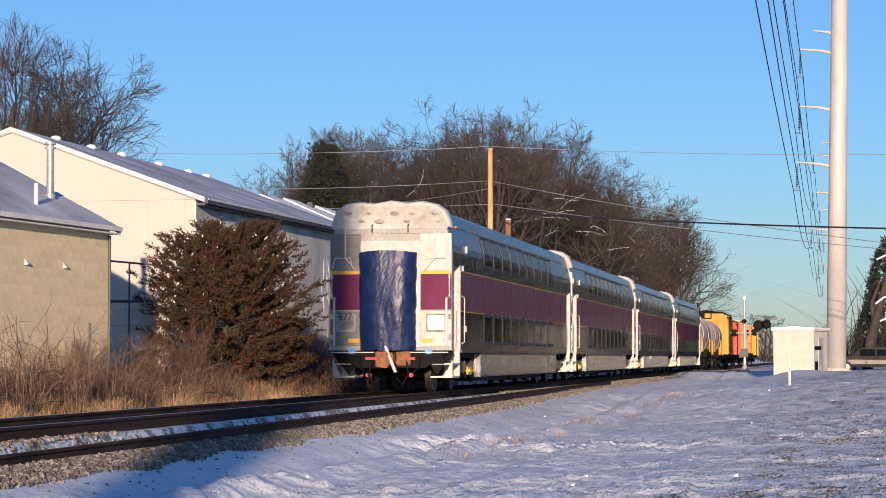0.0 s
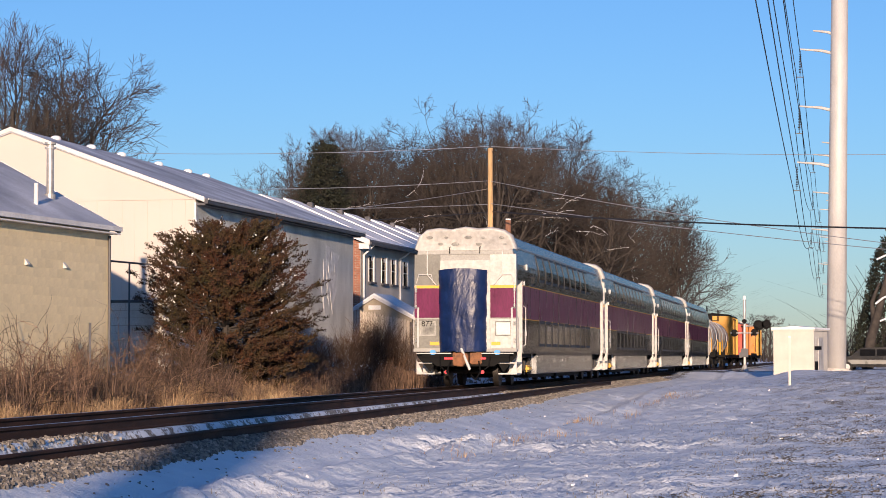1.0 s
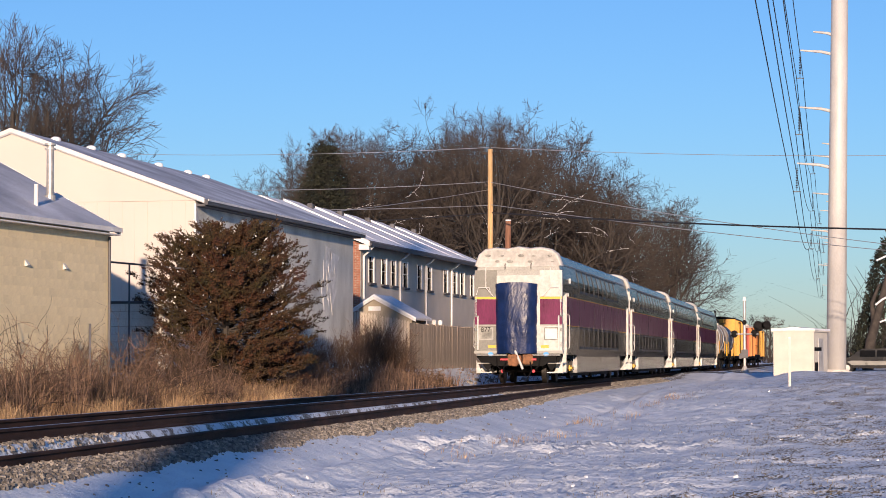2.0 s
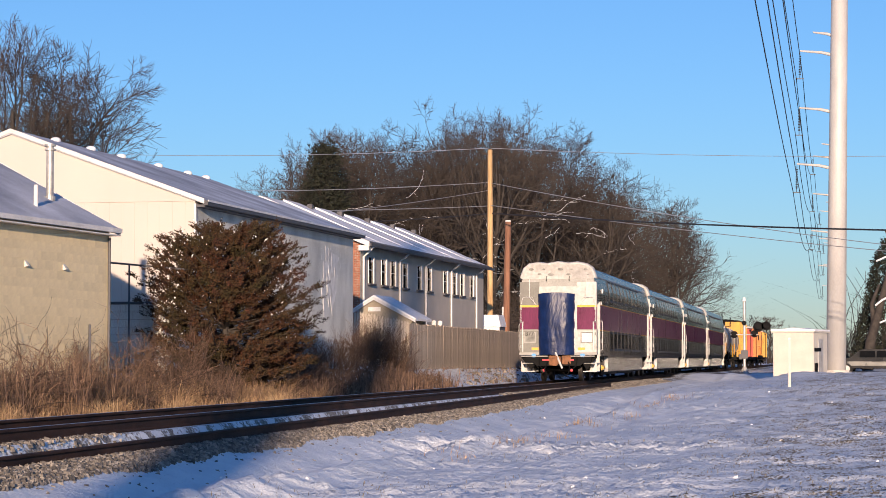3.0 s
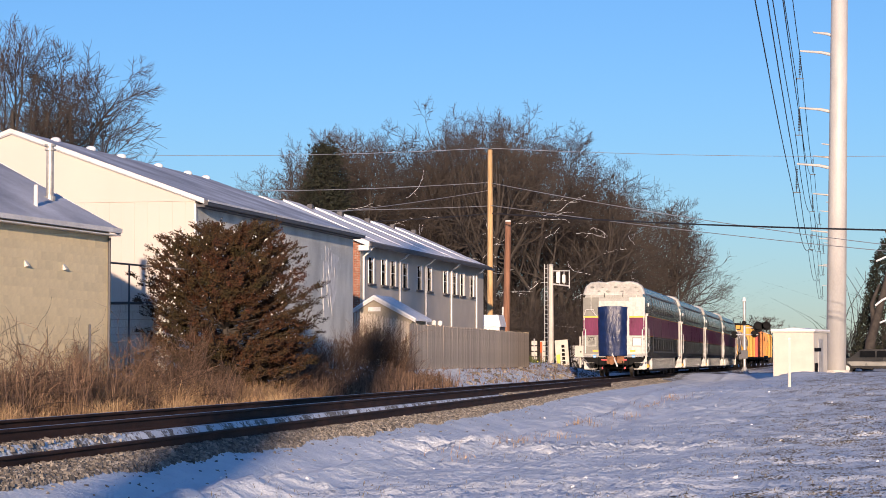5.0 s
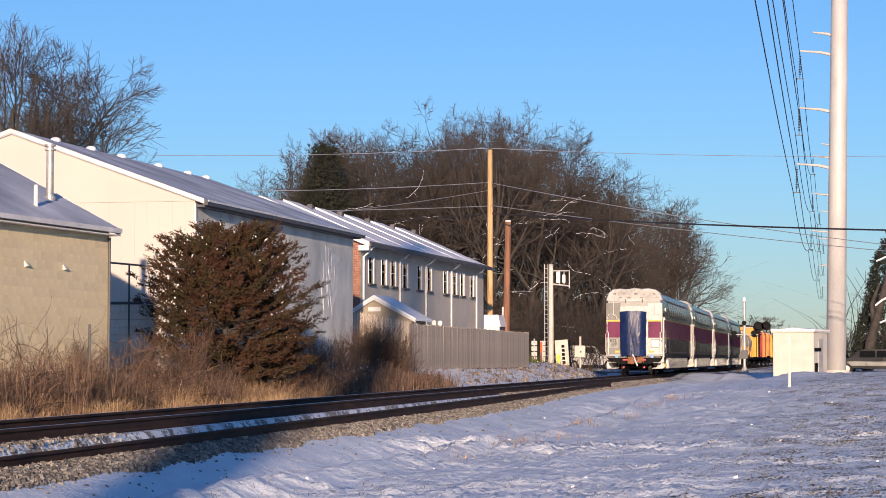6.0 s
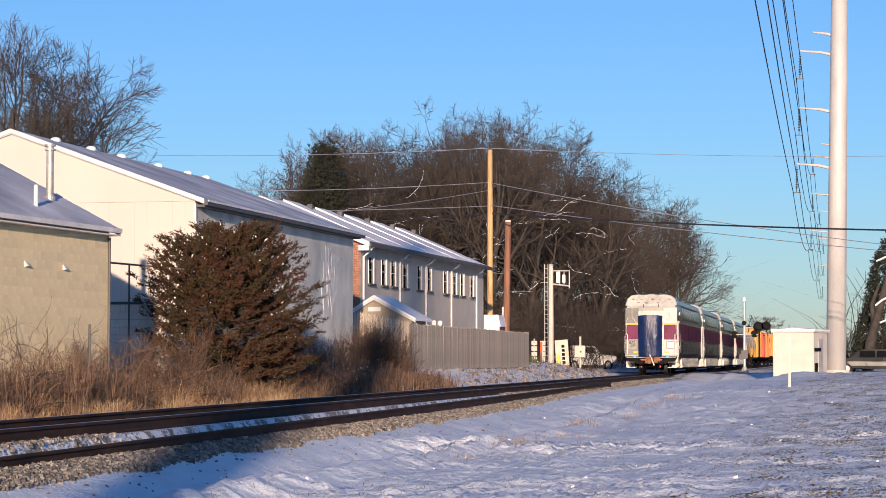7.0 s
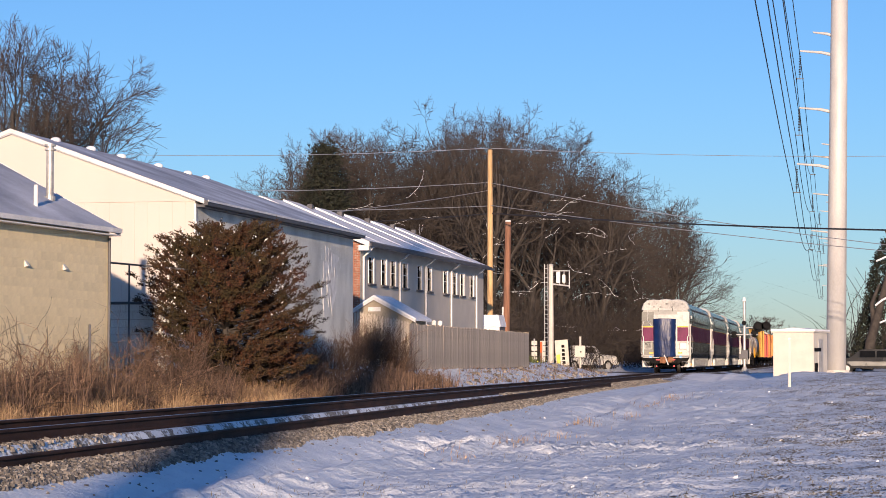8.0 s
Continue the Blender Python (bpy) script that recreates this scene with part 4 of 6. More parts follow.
def build_house():
    b = thing("row_house", here(-3.6, 100.0, 0.55), "two-storey grey stucco row house with brick end and snowy roof", "house")
    E, W, L, R = 5.35, 9.0, 27.6, 1.9
    part("wall", boxes((-0.2, 0, 0.2, L, -0.6, E), (-W, -W + 0.2, 0.2, L, -0.6, E)), SIDING, b, "smooth grey stucco")
    part("end_wall", prism(bmesh.new(), [(-W, -0.6), (0, -0.6), (0, E), (-W / 2, E + R), (-W, E)], 0.0, 0.2), MORTAR, b)
    part("far_wall", prism(bmesh.new(), [(-W, -0.6), (0, -0.6), (0, E), (-W / 2, E + R), (-W, E)], L, L + 0.2), SIDING, b)
    # brick facing of the end wall
    V, F = [], []
    rng = random.Random(2)
    for row in range(95):
        z = -0.4 + row * 0.075
        x = -W + (0.11 if row % 2 else 0)
        while x < -0.02:
            xe = min(x + 0.215, 0.0)
            lim = E + R * (1 - abs((x + xe) / 2 + W / 2) / (W / 2))
            if z + 0.07 < lim and x > -4.2:
                d = -0.012 + rng.uniform(-0.003, 0.003)
                n = len(V)
                V += [(x, 0, z), (xe - 0.01, 0, z), (xe - 0.01, 0, z + 0.063), (x, 0, z + 0.063), (x, d, z), (xe - 0.01, d, z), (xe - 0.01, d, z + 0.063), (x, d, z + 0.063)]
                F += [(n + 4, n + 5, n + 6, n + 7)] + [(n + i, n + (i + 1) % 4, n + 4 + (i + 1) % 4, n + 4 + i) for i in range(4)]
            x += 0.225
    me = bpy.data.meshes.new("brick_facing")
    me.from_pydata(V, [], F)
    me.materials.append(BRICK)
    o = new("brick_facing", me)
    o.parent = b
    tagged(o, "red brick facing", kind="stuff")
    part("roof", prism(bmesh.new(), [(0.45, E - 0.06), (0.45, E + 0.06), (-W / 2, E + R + 0.2), (-W - 0.45, E + 0.06), (-W - 0.45, E - 0.06), (-W / 2, E + R + 0.06)], -0.35, L + 0.5), SHINGLE, b)
    snow = prism(bmesh.new(), [(0.30, E + 0.12), (-W / 2, E + R + 0.27), (-W - 0.3, E + 0.12), (-W / 2, E + R + 0.19)], -0.3, L + 0.3)
    part("roof_snow", snow, SNOW, b, "snow on the roof")
    part("rake_board", prism(bmesh.new(), [(0.5, E - 0.14), (0.5, E + 0.08), (-W / 2, E + R + 0.22), (-W - 0.45, E + 0.08), (-W - 0.45, E - 0.14), (-W / 2, E + R)], -0.40, -0.352), TRIM_WHITE, b)
    part("soffit_box", boxes((0.0, 0.46, -0.35, 0.0, E - 0.3, E - 0.07)), TRIM_WHITE, b)
    part("gutter", boxes((0.46, 0.58, -0.35, L + 0.5, E - 0.12, E + 0.0)), TRIM_DARK, b)
    # party-wall ridges show as bands with raised snow
    for y in (3.4, 8.9, 14.4, 19.9, 25.0):
        part("roof_step", prism(bmesh.new(), [(0.2, E + 0.1), (-W / 2, E + R + 0.25), (-W / 2, E + R + 0.36), (0.1, E + 0.21)], y, y + 2.6), SNOW, b)
        part("roof_vent", boxes((-W / 2 + 0.5, -W / 2 + 0.75, y + 2.2, y + 2.5, E + R - 0.2, E + R + 0.28), bevel=0.03), SHINGLE, b)
    part("downpipe", tubes(([(0.52, 0.3, E - 0.1), (0.3, 0.3, E - 0.35), (0.07, 0.3, E - 0.55), (0.07, 0.3, 0)], 0.05)), TRIM_WHITE, b, "white downpipe")
    for y in (7.3, 12.85, 18.9, 25.5):
        part("downpipe", tubes(([(0.52, y, E - 0.1), (0.3, y, E - 0.3), (0.07, y, E - 0.45), (0.07, y, 0)], 0.05)), TRIM_WHITE, b, "white downpipe")
    for y in (1.9, 4.3, 6.15, 8.57, 11.6, 13.87, 17.7, 20.0, 21.9, 24.5):
        w = part("window", boxes((0.0, 0.03, y - 0.48, y - 0.46, 3.68, 4.88), (0.0, 0.08, y + 0.28, y + 0.46, 3.68, 4.88), (0.0, 0.03, y - 0.46, y + 0.38, 4.84, 4.88), (0.0, 0.03, y - 0.46, y + 0.38, 4.26, 4.29)), TRIM_WHITE, b, "white window frame")
        part("pane", boxes((0.004, 0.02, y - 0.46, y + 0.38, 3.68, 4.82)), DARKGLASS, w)
        part("sill", boxes((0.0, 0.12, y - 0.58, y + 0.58, 3.58, 3.67)), SHINGLE, w)
        part("blind", boxes((0.021, 0.026, y - 0.10, y + 0.28, 4.62, 4.8)), TRIM_WHITE, w, "white blind")
    for y in (14.5, 15.9):
        part("wall_vent", boxes((0.0, 0.2, y, y + 0.35, 2.0, 2.25), bevel=0.03), TRIM_WHITE, b)
    for y in (14.6, 16.2):
        part("meter_box", boxes((0.0, 0.25, y, y + 0.9, 0.9, 1.25), bevel=0.03), TRIM_WHITE, b)


def build_garden_shed():
    b = thing("garden_shed", here(-2.6, 90.5, 0.5), "small beige garden shed with snowy roof", "garden shed")
    part("wall", prism(bmesh.new(), [(-0.75, -0.3), (1.4, -0.3), (1.4, 1.95), (-0.1, 2.75), (-0.75, 2.40)], 0, 2.6), mat("beige_siding", (0.42, 0.36, 0.27), 0.8, 0, 0.1, 2), b)
    part("roof", prism(bmesh.new(), [(-0.95, 2.25), (-0.1, 2.77), (1.6, 1.87), (1.6, 1.97), (-0.1, 2.90), (-0.95, 2.36)], -0.15, 2.8), SNOW, b)
    part("fascia", prism(bmesh.new(), [(-0.95, 2.18), (-0.1, 2.70), (1.6, 1.80), (1.6, 1.92), (-0.1, 2.83), (-0.95, 2.3)], -0.19, -0.152), TRIM_WHITE, b)
    part("gable_vent", boxes((-0.35, 0.15, -0.03, 0.0, 2.25, 2.42)), TRIM_WHITE, b)


def build_fences():
    # long weathered board fence beside the bank
    f = thing("board_fence", pose(0, 0, 0), "weathered grey-brown wooden board fence", "fence")
    (xa, ya), (xb, yb) = place(-1.28, 88.0), place(4.53, 120.0)
    d = Vector((xb - xa, yb - ya, 0))
    n = int(d.length / 0.15)
    d.normalize()
    ang = math.atan2(d.y, d.x)
    rng = random.Random(4)
    bm = bmesh.new()
    box(bm, -0.073, 0.073, -0.011, 0.011, 0, 1.0)
    me = bpy.data.meshes.new("board")
    bm.to_mesh(me)
    bm.free()
    me.materials.append(FENCE_WOOD)
    for k in range(n):
        o = new("board", me)
        o.parent = f
        p = Vector((xa, ya, 0)) + d * (k * 0.15)
        o.matrix_basis = Matrix.Translation((p.x, p.y, 0.45)) @ Matrix.Rotation(ang + rng.uniform(-0.008, 0.008), 4, 'Z') @ Matrix.Rotation(rng.uniform(-0.012, 0.012), 4, 'Y') @ Matrix.Diagonal((1, 1, 1.78 + rng.uniform(-0.03, 0.03), 1))
    side = Vector((-d.y, d.x, 0))
    for z in (0.9, 1.85):
        a, c = Vector((xa, ya, z)) + side * 0.05, Vector((xb, yb, z)) + side * 0.05
        part("fence_rail", tubes(([a, c], 0.045), sides=4), FENCE_WOOD, f)
    # short pale picket fence that faces the sun
    g = thing("picket_fence", here(-1.30, 88.0, 0.45), "pale sunlit picket fence", "fence")
    for k in range(36):
        x = -0.05 - k * 0.11
        h = 1.82 + 0.02 * k + rng.uniform(-0.02, 0.02)
        part("picket", prism(bmesh.new(), [(x - 0.045, 0), (x + 0.045, 0), (x + 0.045, h), (x, h + 0.07), (x - 0.045, h)], -0.012, 0.012), FENCE_NEW, g)
    part("fence_rail", boxes((-4.0, 0, 0.012, 0.06, 0.5, 0.6), (-4.0, 0, 0.012, 0.06, 1.6, 1.7)), FENCE_NEW, g)


# ---- poles, towers, wires ----
STEEL_TOWER = mat("weathered_galvanised_tower", (0.55, 0.535, 0.51), 0.55, 0.1, 0.07, 1.2, 0.05, 20, stretch=(1, 1, 0.4), grain=0.04)
WIRE = plain("dark_wire", (0.02, 0.02, 0.022), 0.5)
WIRE_PALE = plain("pale_wire", (0.35, 0.36, 0.38), 0.4, 0.5)


def build_tower(right, ahead, z, top, arms, r0, r1, left):
    x, y = place(right, ahead)
    b = thing("transmission_pole", pose(x, y, z, 0, 1.0, 0), "tall pale steel transmission pole with curved arms", "transmission pole", "transmission poles")
    part("shaft", tubes(([(0, 0, 0), (0, 0, (top - z) * 0.5), (0, 0, top - z)], [r0, (r0 + r1) / 2, r1]), sides=12), STEEL_TOWER, b, "faceted galvanised shaft", True)
    part("base_plate", tubes(([(0, 0, -0.3), (0, 0, 0.12)], r0 * 1.55), ([(0, 0, 0.12), (0, 0, 0.2)], r0 * 1.3), sides=12), CONCRETE, b)
    for h, reach, ins in arms:
        a = part("arm", tubes(([(0, 0, h - z - 0.35), (-reach * 0.45, 0, h - z - 0.1), (-reach, 0, h - z)], [0.12, 0.09, 0.05]), sides=8), STEEL_TOWER, b)
        if ins:
            bm = bmesh.new()
            tube(bm, [(-reach, 0, h - z - 0.1), (-reach, 0, h - z - ins)], 0.02, 6)
            for k in range(12):
                disc(bm, (-reach, 0, h - z - 0.35 - k * (ins - 0.5) / 12), (0, 0, 1), 0.075, 0.02, 8)
            box(bm, -reach - 0.25, -reach + 0.25, -0.03, 0.03, h - z - ins - 0.05, h - z - ins)
            part("insulator", bm, WIRE, a, "dark insulator string")
    return b


def wire(name, a, b, sag, r, material, label, n=24, group="overhead wires"):
    a, b = Vector(a), Vector(b)
    bm = bmesh.new()
    pts = []
    for i in range(n + 1):
        u = i / n
        p = a.lerp(b, u)
        p.z -= sag * 4 * u * (1 - u)
        pts.append(p)
    tube(bm, pts, r, 5)
    return tagged(part(name, bm, material), label, "wire", group)


# ---- trees and weeds ----
BARK = mat("grey_brown_bark", (0.055, 0.046, 0.039), 0.9, 0, 0.25, 3, 0.3, 30)
TWIG = mat("twig_brown", (0.060, 0.047, 0.038), 0.9, 0, 0.2, 3, 0)
CEDAR_GREEN = vary(mat("winter_cedar_foliage", (0.030, 0.026, 0.007), 0.85, 0, 0.4, 1.5, 0, tint=(0.080, 0.024, 0.009)), 0.4, 1.4, True)
IVY = mat("dark_evergreen_foliage", (0.022, 0.026, 0.014), 0.8, 0, 0.4, 2.0, 0)
STRAW = vary(mat("dry_straw", (0.46, 0.33, 0.18), 0.9, 0, 0.3, 1.2, 0, tint=(0.20, 0.10, 0.05)), 0.45, 1.35, True)
DULL_GRASS = vary(mat("dull_winter_grass", (0.17, 0.14, 0.065), 0.9, 0, 0.3, 1.2, 0), 0.5, 1.4, True)
BRAMBLE = vary(mat("brown_bramble", (0.22, 0.138, 0.092), 0.9, 0, 0.3, 1.5, 0), 0.2, 1.5, True)
SHRUB = vary(mat("red_brown_stems", (0.17, 0.105, 0.068), 0.9, 0, 0.3, 1.5, 0), 0.45, 1.4, True)


def limb(V, F, p, d, length, r0, r1, n, sides, rng, bend, lift):
    """A crooked tapering branch appended to a vertex and face list; gives back its joints."""
    p, d = Vector(p), Vector(d).normalized()
    joints, ring0 = [], None
    for i in range(n + 1):
        a = d.orthogonal().normalized()
        b = d.cross(a)
        r = r0 + (r1 - r0) * i / n
        k = len(V)
        for q in range(sides):
            t = 2 * math.pi * q / sides
            V.append(tuple(p + (a * math.cos(t) + b * math.sin(t)) * r))
        if ring0 is not None:
            for q in range(sides):
                F.append((ring0 + q, ring0 + (q + 1) % sides, k + (q + 1) % sides, k + q))
        ring0 = k
        joints.append((p.copy(), d.copy(), r))
        p = p + d * (length / n)
        d = (d + Vector((rng.gauss(0, bend), rng.gauss(0, bend), rng.gauss(0, bend) + lift))).normalized()
    return joints


def ramify(wood, twig, p, d, length, r, level, rng, kids, spread_deg, lift, twig_r):
    """A branch that goes on to a fine tip and bears shorter branches on alternate sides."""
    V, F = wood if level > 1 else twig
    n, sides = ((6, 6), (5, 4), (4, 3), (3, 3))[min(3, 4 - level)] if level else (2, 3)
    js = limb(V, F, p, d, length, r, max(twig_r * 0.5, r * 0.3), n, sides, rng, (0.17, 0.17, 0.15, 0.13, 0.10)[level], lift)
    if level == 0:
        return
    count = kids[level - 1]
    turn = rng.uniform(0, 6.28)
    for k in range(count):
        u = 0.22 + 0.78 * (k + rng.uniform(0.1, 0.9)) / count
        i = min(n - 1, int(u * n))
        base = js[i][0].lerp(js[i + 1][0], u * n - i)
        cd = js[i][1]
        turn += 2.4 + rng.uniform(-0.5, 0.5)
        axis = cd.orthogonal().normalized()
        axis.rotate(Matrix.Rotation(turn, 3, cd))
        nd = cd.copy()
        nd.rotate(Matrix.Rotation(radians(spread_deg * rng.uniform(0.65, 1.15)), 3, axis))
        share = (0.37 + 0.30 * (1 - u)) * rng.uniform(0.75, 1.25)
        ramify(wood, twig, base, nd, length * share, max(twig_r, js[i][2] * 0.62), level - 1, rng, kids, spread_deg, lift, twig_r)


def bare_tree(seed, height, trunk_r, limbs=8, kids=(6, 6, 6), spread_deg=46, lift=0.03, bole=0.24, lean=(0.35, 0.95), twig_r=0.016, label="bare winter tree with a dense crown of fine twigs"):
    """A leafless broad-crowned tree: bole, ascending limbs, branches, branchlets and twigs."""
    rng = random.Random(seed)
    tree = thing("bare_tree", pose(0, 0, 0), label, "tree", "bare trees")
    wood, twig = ([], []), ([], [])
    js = limb(*wood, (0, 0, -0.3), (rng.gauss(0, 0.04), rng.gauss(0, 0.04), 1), height * 0.82, trunk_r * 1.2, trunk_r * 0.22, 9, 8, rng, 0.07, 0.05)
    turn = rng.uniform(0, 6.28)
    for k in range(limbs):
        u = bole + (0.95 - bole) * (k + rng.uniform(0.0, 0.7)) / limbs
        i = min(8, int(u * 9))
        base = js[i][0].lerp(js[i + 1][0], u * 9 - i)
        turn += 2.4 + rng.uniform(-0.4, 0.4)
        tilt = lean[1] + (lean[0] - lean[1]) * u * rng.uniform(0.7, 1.3)
        d = Vector((math.cos(turn) * tilt, math.sin(turn) * tilt, 1))
        ramify(wood, twig, base, d, height * (0.56 - 0.30 * u) * rng.uniform(0.85, 1.12), js[i][2] * 0.62, 3, rng, kids, spread_deg, lift, twig_r)
    for nm, (vv, ff), mm, lab in (("trunk", wood, BARK, ""), ("crown", twig, TWIG, "fine bare twigs")):
        me = bpy.data.meshes.new(nm)
        me.from_pydata(vv, [], ff)
        me.materials.append(mm)
        o = new(nm, me)
        o.parent = tree
        if lab:
            o["label"] = lab
    return tree


def spray(V, F, p, d, size, rng, leaves=7):
    """A flat feathery spray of scale foliage: short blades along a small stem."""
    d = d.normalized()
    side = d.orthogonal().normalized()
    side.rotate(Matrix.Rotation(rng.uniform(0, 6.28), 3, d))
    for k in range(leaves):
        u = k / leaves
        q = p + d * (size * u)
        s = 1 if k % 2 else -1
        w = (d * 0.7 + side * s * 0.7 + Vector((rng.gauss(0, .25), rng.gauss(0, .25), rng.gauss(0, .25)))).normalized() * size * 0.42 * (1.15 - u)
        n = d.cross(w).normalized() * size * 0.075
        i = len(V)
        V += [tuple(q - n), tuple(q + w * 0.6 - n * 1.3), tuple(q + w), tuple(q + w * 0.55 + n * 1.3), tuple(q + n)]
        F.append((i, i + 1, i + 2, i + 3, i + 4))


def cedar(m, height, width, seed):
    """A wild red cedar: a leaning many-limbed crown of upswept sprays, with snow caught in it."""
    rng = random.Random(seed)
    t = thing("cedar_bush", m, "wild bronze-green cedar with snow caught in its branches", "conifer")
    wood = bmesh.new()
    tube(wood, [(0, 0, -0.2), (0, 0, height * 0.9)], [0.16, 0.02], 7, cap=False)
    V, F, SV, SF = [], [], [], []
    for k in range(300):
        u = ((k + rng.random()) / 300) ** 1.05
        z = height * (0.02 + 0.90 * u)
        a = rng.uniform(0, 2 * math.pi)
        prof = lerp_table(u, [(0, 0.86), (0.12, 0.97), (0.3, 1.0), (0.5, 0.96), (0.7, 0.84), (0.86, 0.64), (1, 0.34)])
        lobe = 1 + 0.2 * noise.noise((math.cos(a) * 1.6, math.sin(a) * 1.6, z * 1.1))
        reach = width / 2 * prof * lobe * rng.uniform(0.70, 1.04)
        d = Vector((math.cos(a), math.sin(a), rng.uniform(-0.08, 0.22) + 0.65 * u))
        base = Vector((0, 0, z))
        tip = base + d * reach
        mid = base.lerp(tip, 0.55) + Vector((0, 0, -0.10 * reach))
        tube(wood, [base, mid, tip], [0.03, 0.018, 0.006], 4, cap=False)
        # side plumes along the limb, each a narrow brush of sprays
        for j in range(11):
            v = 0.34 + 0.66 * (j + rng.random()) / 11
            c = base.lerp(mid, v / 0.55) if v < 0.55 else mid.lerp(tip, (v - 0.55) / 0.45)
            out = (d + Vector((rng.gauss(0, .55), rng.gauss(0, .55), rng.gauss(0.12, .30)))).normalized() if j < 10 else d.normalized()
            long = rng.uniform(0.22, 0.46) * (1.25 - 0.5 * v)
            for q in range(13):
                w = (q + rng.random()) / 13
                fat = 0.045 * (1.1 - w)
                p = c + out * long * w + Vector((rng.gauss(0, fat), rng.gauss(0, fat), rng.gauss(0, fat)))
                sd = out + Vector((rng.gauss(0, .45), rng.gauss(0, .45), rng.gauss(0.1, .35)))
                spray(V, F, p, sd, rng.uniform(0.10, 0.20), rng, 4)
            if v > 0.62 and u > 0.3 and d.y < 0.3 and rng.random() < 0.10 + 0.22 * max(0, -d.x):
                for q in range(rng.randint(2, 5)):
                    s = rng.uniform(0.012, 0.038)
                    e = c + out * long * rng.uniform(0.4, 1.0) + Vector((0, -0.05, 0.05))
                    i = len(SV)
                    SV += [tuple(e + Vector((rng.uniform(-1, 1) * s, rng.uniform(-1, 1) * s, 0.03 + g))) for g in (0.0, 0.02, 0.05, 0.03)]
                    SF += [(i, i + 1, i + 2), (i, i + 2, i + 3), (i, i + 1, i + 3), (i + 1, i + 2, i + 3)]
    part("trunk", wood, BARK, t)
    for nm, vv, ff, mm in (("foliage", V, F, CEDAR_GREEN), ("snow_clump", SV, SF, SNOW)):
        me = bpy.data.meshes.new(nm)
        me.from_pydata(vv, [], ff)
        me.materials.append(mm)
        o = new(nm, me)
        o.parent = t
        if nm == "snow_clump":
            tagged(o, "small clumps of caught snow", kind="stuff")
    return t


def blades(name, spots, material, label, rng, lean=0.35, seg=3, width=0.006):
    """Dry stems as thin curved three-sided strips; spots give x, y, z, height."""
    V, F = [], []
    for x, y, z, h in spots:
        a = rng.uniform(0, 6.28)
        l = abs(rng.gauss(0, lean))
        dx, dy = math.cos(a) * l * h, math.sin(a) * l * h
        w = width * rng.uniform(0.7, 1.6)
        b = rng.uniform(0, 3.14)
        wx, wy = math.cos(b) * w, math.sin(b) * w
        i = len(V)
        for k in range(seg + 1):
            u = k / seg
            cx, cy, cz = x + dx * u * u, y + dy * u * u, z + h * u * (1 - 0.18 * l * u)
            t = 1 - 0.75 * u
            V += [(cx - wx * t, cy - wy * t, cz), (cx + wx * t, cy + wy * t, cz), (cx - wy * t, cy + wx * t, cz)]
        for k in range(seg):
            j = i + 3 * k
            F += [(j, j + 1, j + 4, j + 3), (j + 1, j + 2, j + 5, j + 4), (j + 2, j, j + 3, j + 5)]
    me = bpy.data.meshes.new(name)
    me.from_pydata(V, [], F)
    me.materials.append(material)
    return tagged(new(name, me), label, "weeds", kind="stuff")


def canes(name, spots, material, label, rng, r0=0.009):
    """Arching bramble canes with side shoots."""
    bm_v, bm_f = [], []

    def strand(p, d, length, r, n, droop):
        seen = []
        ring0 = None
        p, d = Vector(p), Vector(d).normalized()
        for i in range(n + 1):
            a = d.orthogonal().normalized() * r * (1 - 0.6 * i / n)
            b = d.cross(a)
            k = len(bm_v)
            bm_v.extend([tuple(p + a), tuple(p - a * 0.5 + b * 0.87), tuple(p - a * 0.5 - b * 0.87)])
            if ring0 is not None:
                for m in range(3):
                    bm_f.append((ring0 + m, ring0 + (m + 1) % 3, k + (m + 1) % 3, k + m))
            ring0 = k
            seen.append((p.copy(), d.copy()))
            p = p + d * (length / n)
            d = (d + Vector((rng.gauss(0, 0.22), rng.gauss(0, 0.22), rng.gauss(0, 0.14) - droop / n))).normalized()
        return seen

    for x, y, z, h in spots:
        a = rng.uniform(0, 6.28)
        strand_dir = (math.cos(a) * 0.5, math.sin(a) * 0.5, 1.0)
        joints = strand((x, y, z), strand_dir, h * 1.35, r0 * rng.uniform(0.7, 1.4), 8, rng.uniform(0.6, 1.9))[2:]
        for q in range(rng.randint(3, 6)):
            p, d = rng.choice(joints)
            strand(p, d + Vector((rng.gauss(0, .7), rng.gauss(0, .7), rng.gauss(0.2, .5))), h * rng.uniform(0.2, 0.5), r0 * 0.55, 4, rng.uniform(0, 1.0))
    me = bpy.data.meshes.new(name)
    me.from_pydata(bm_v, [], bm_f)
    me.materials.append(material)
    return tagged(new(name, me), label, "weeds", kind="stuff")


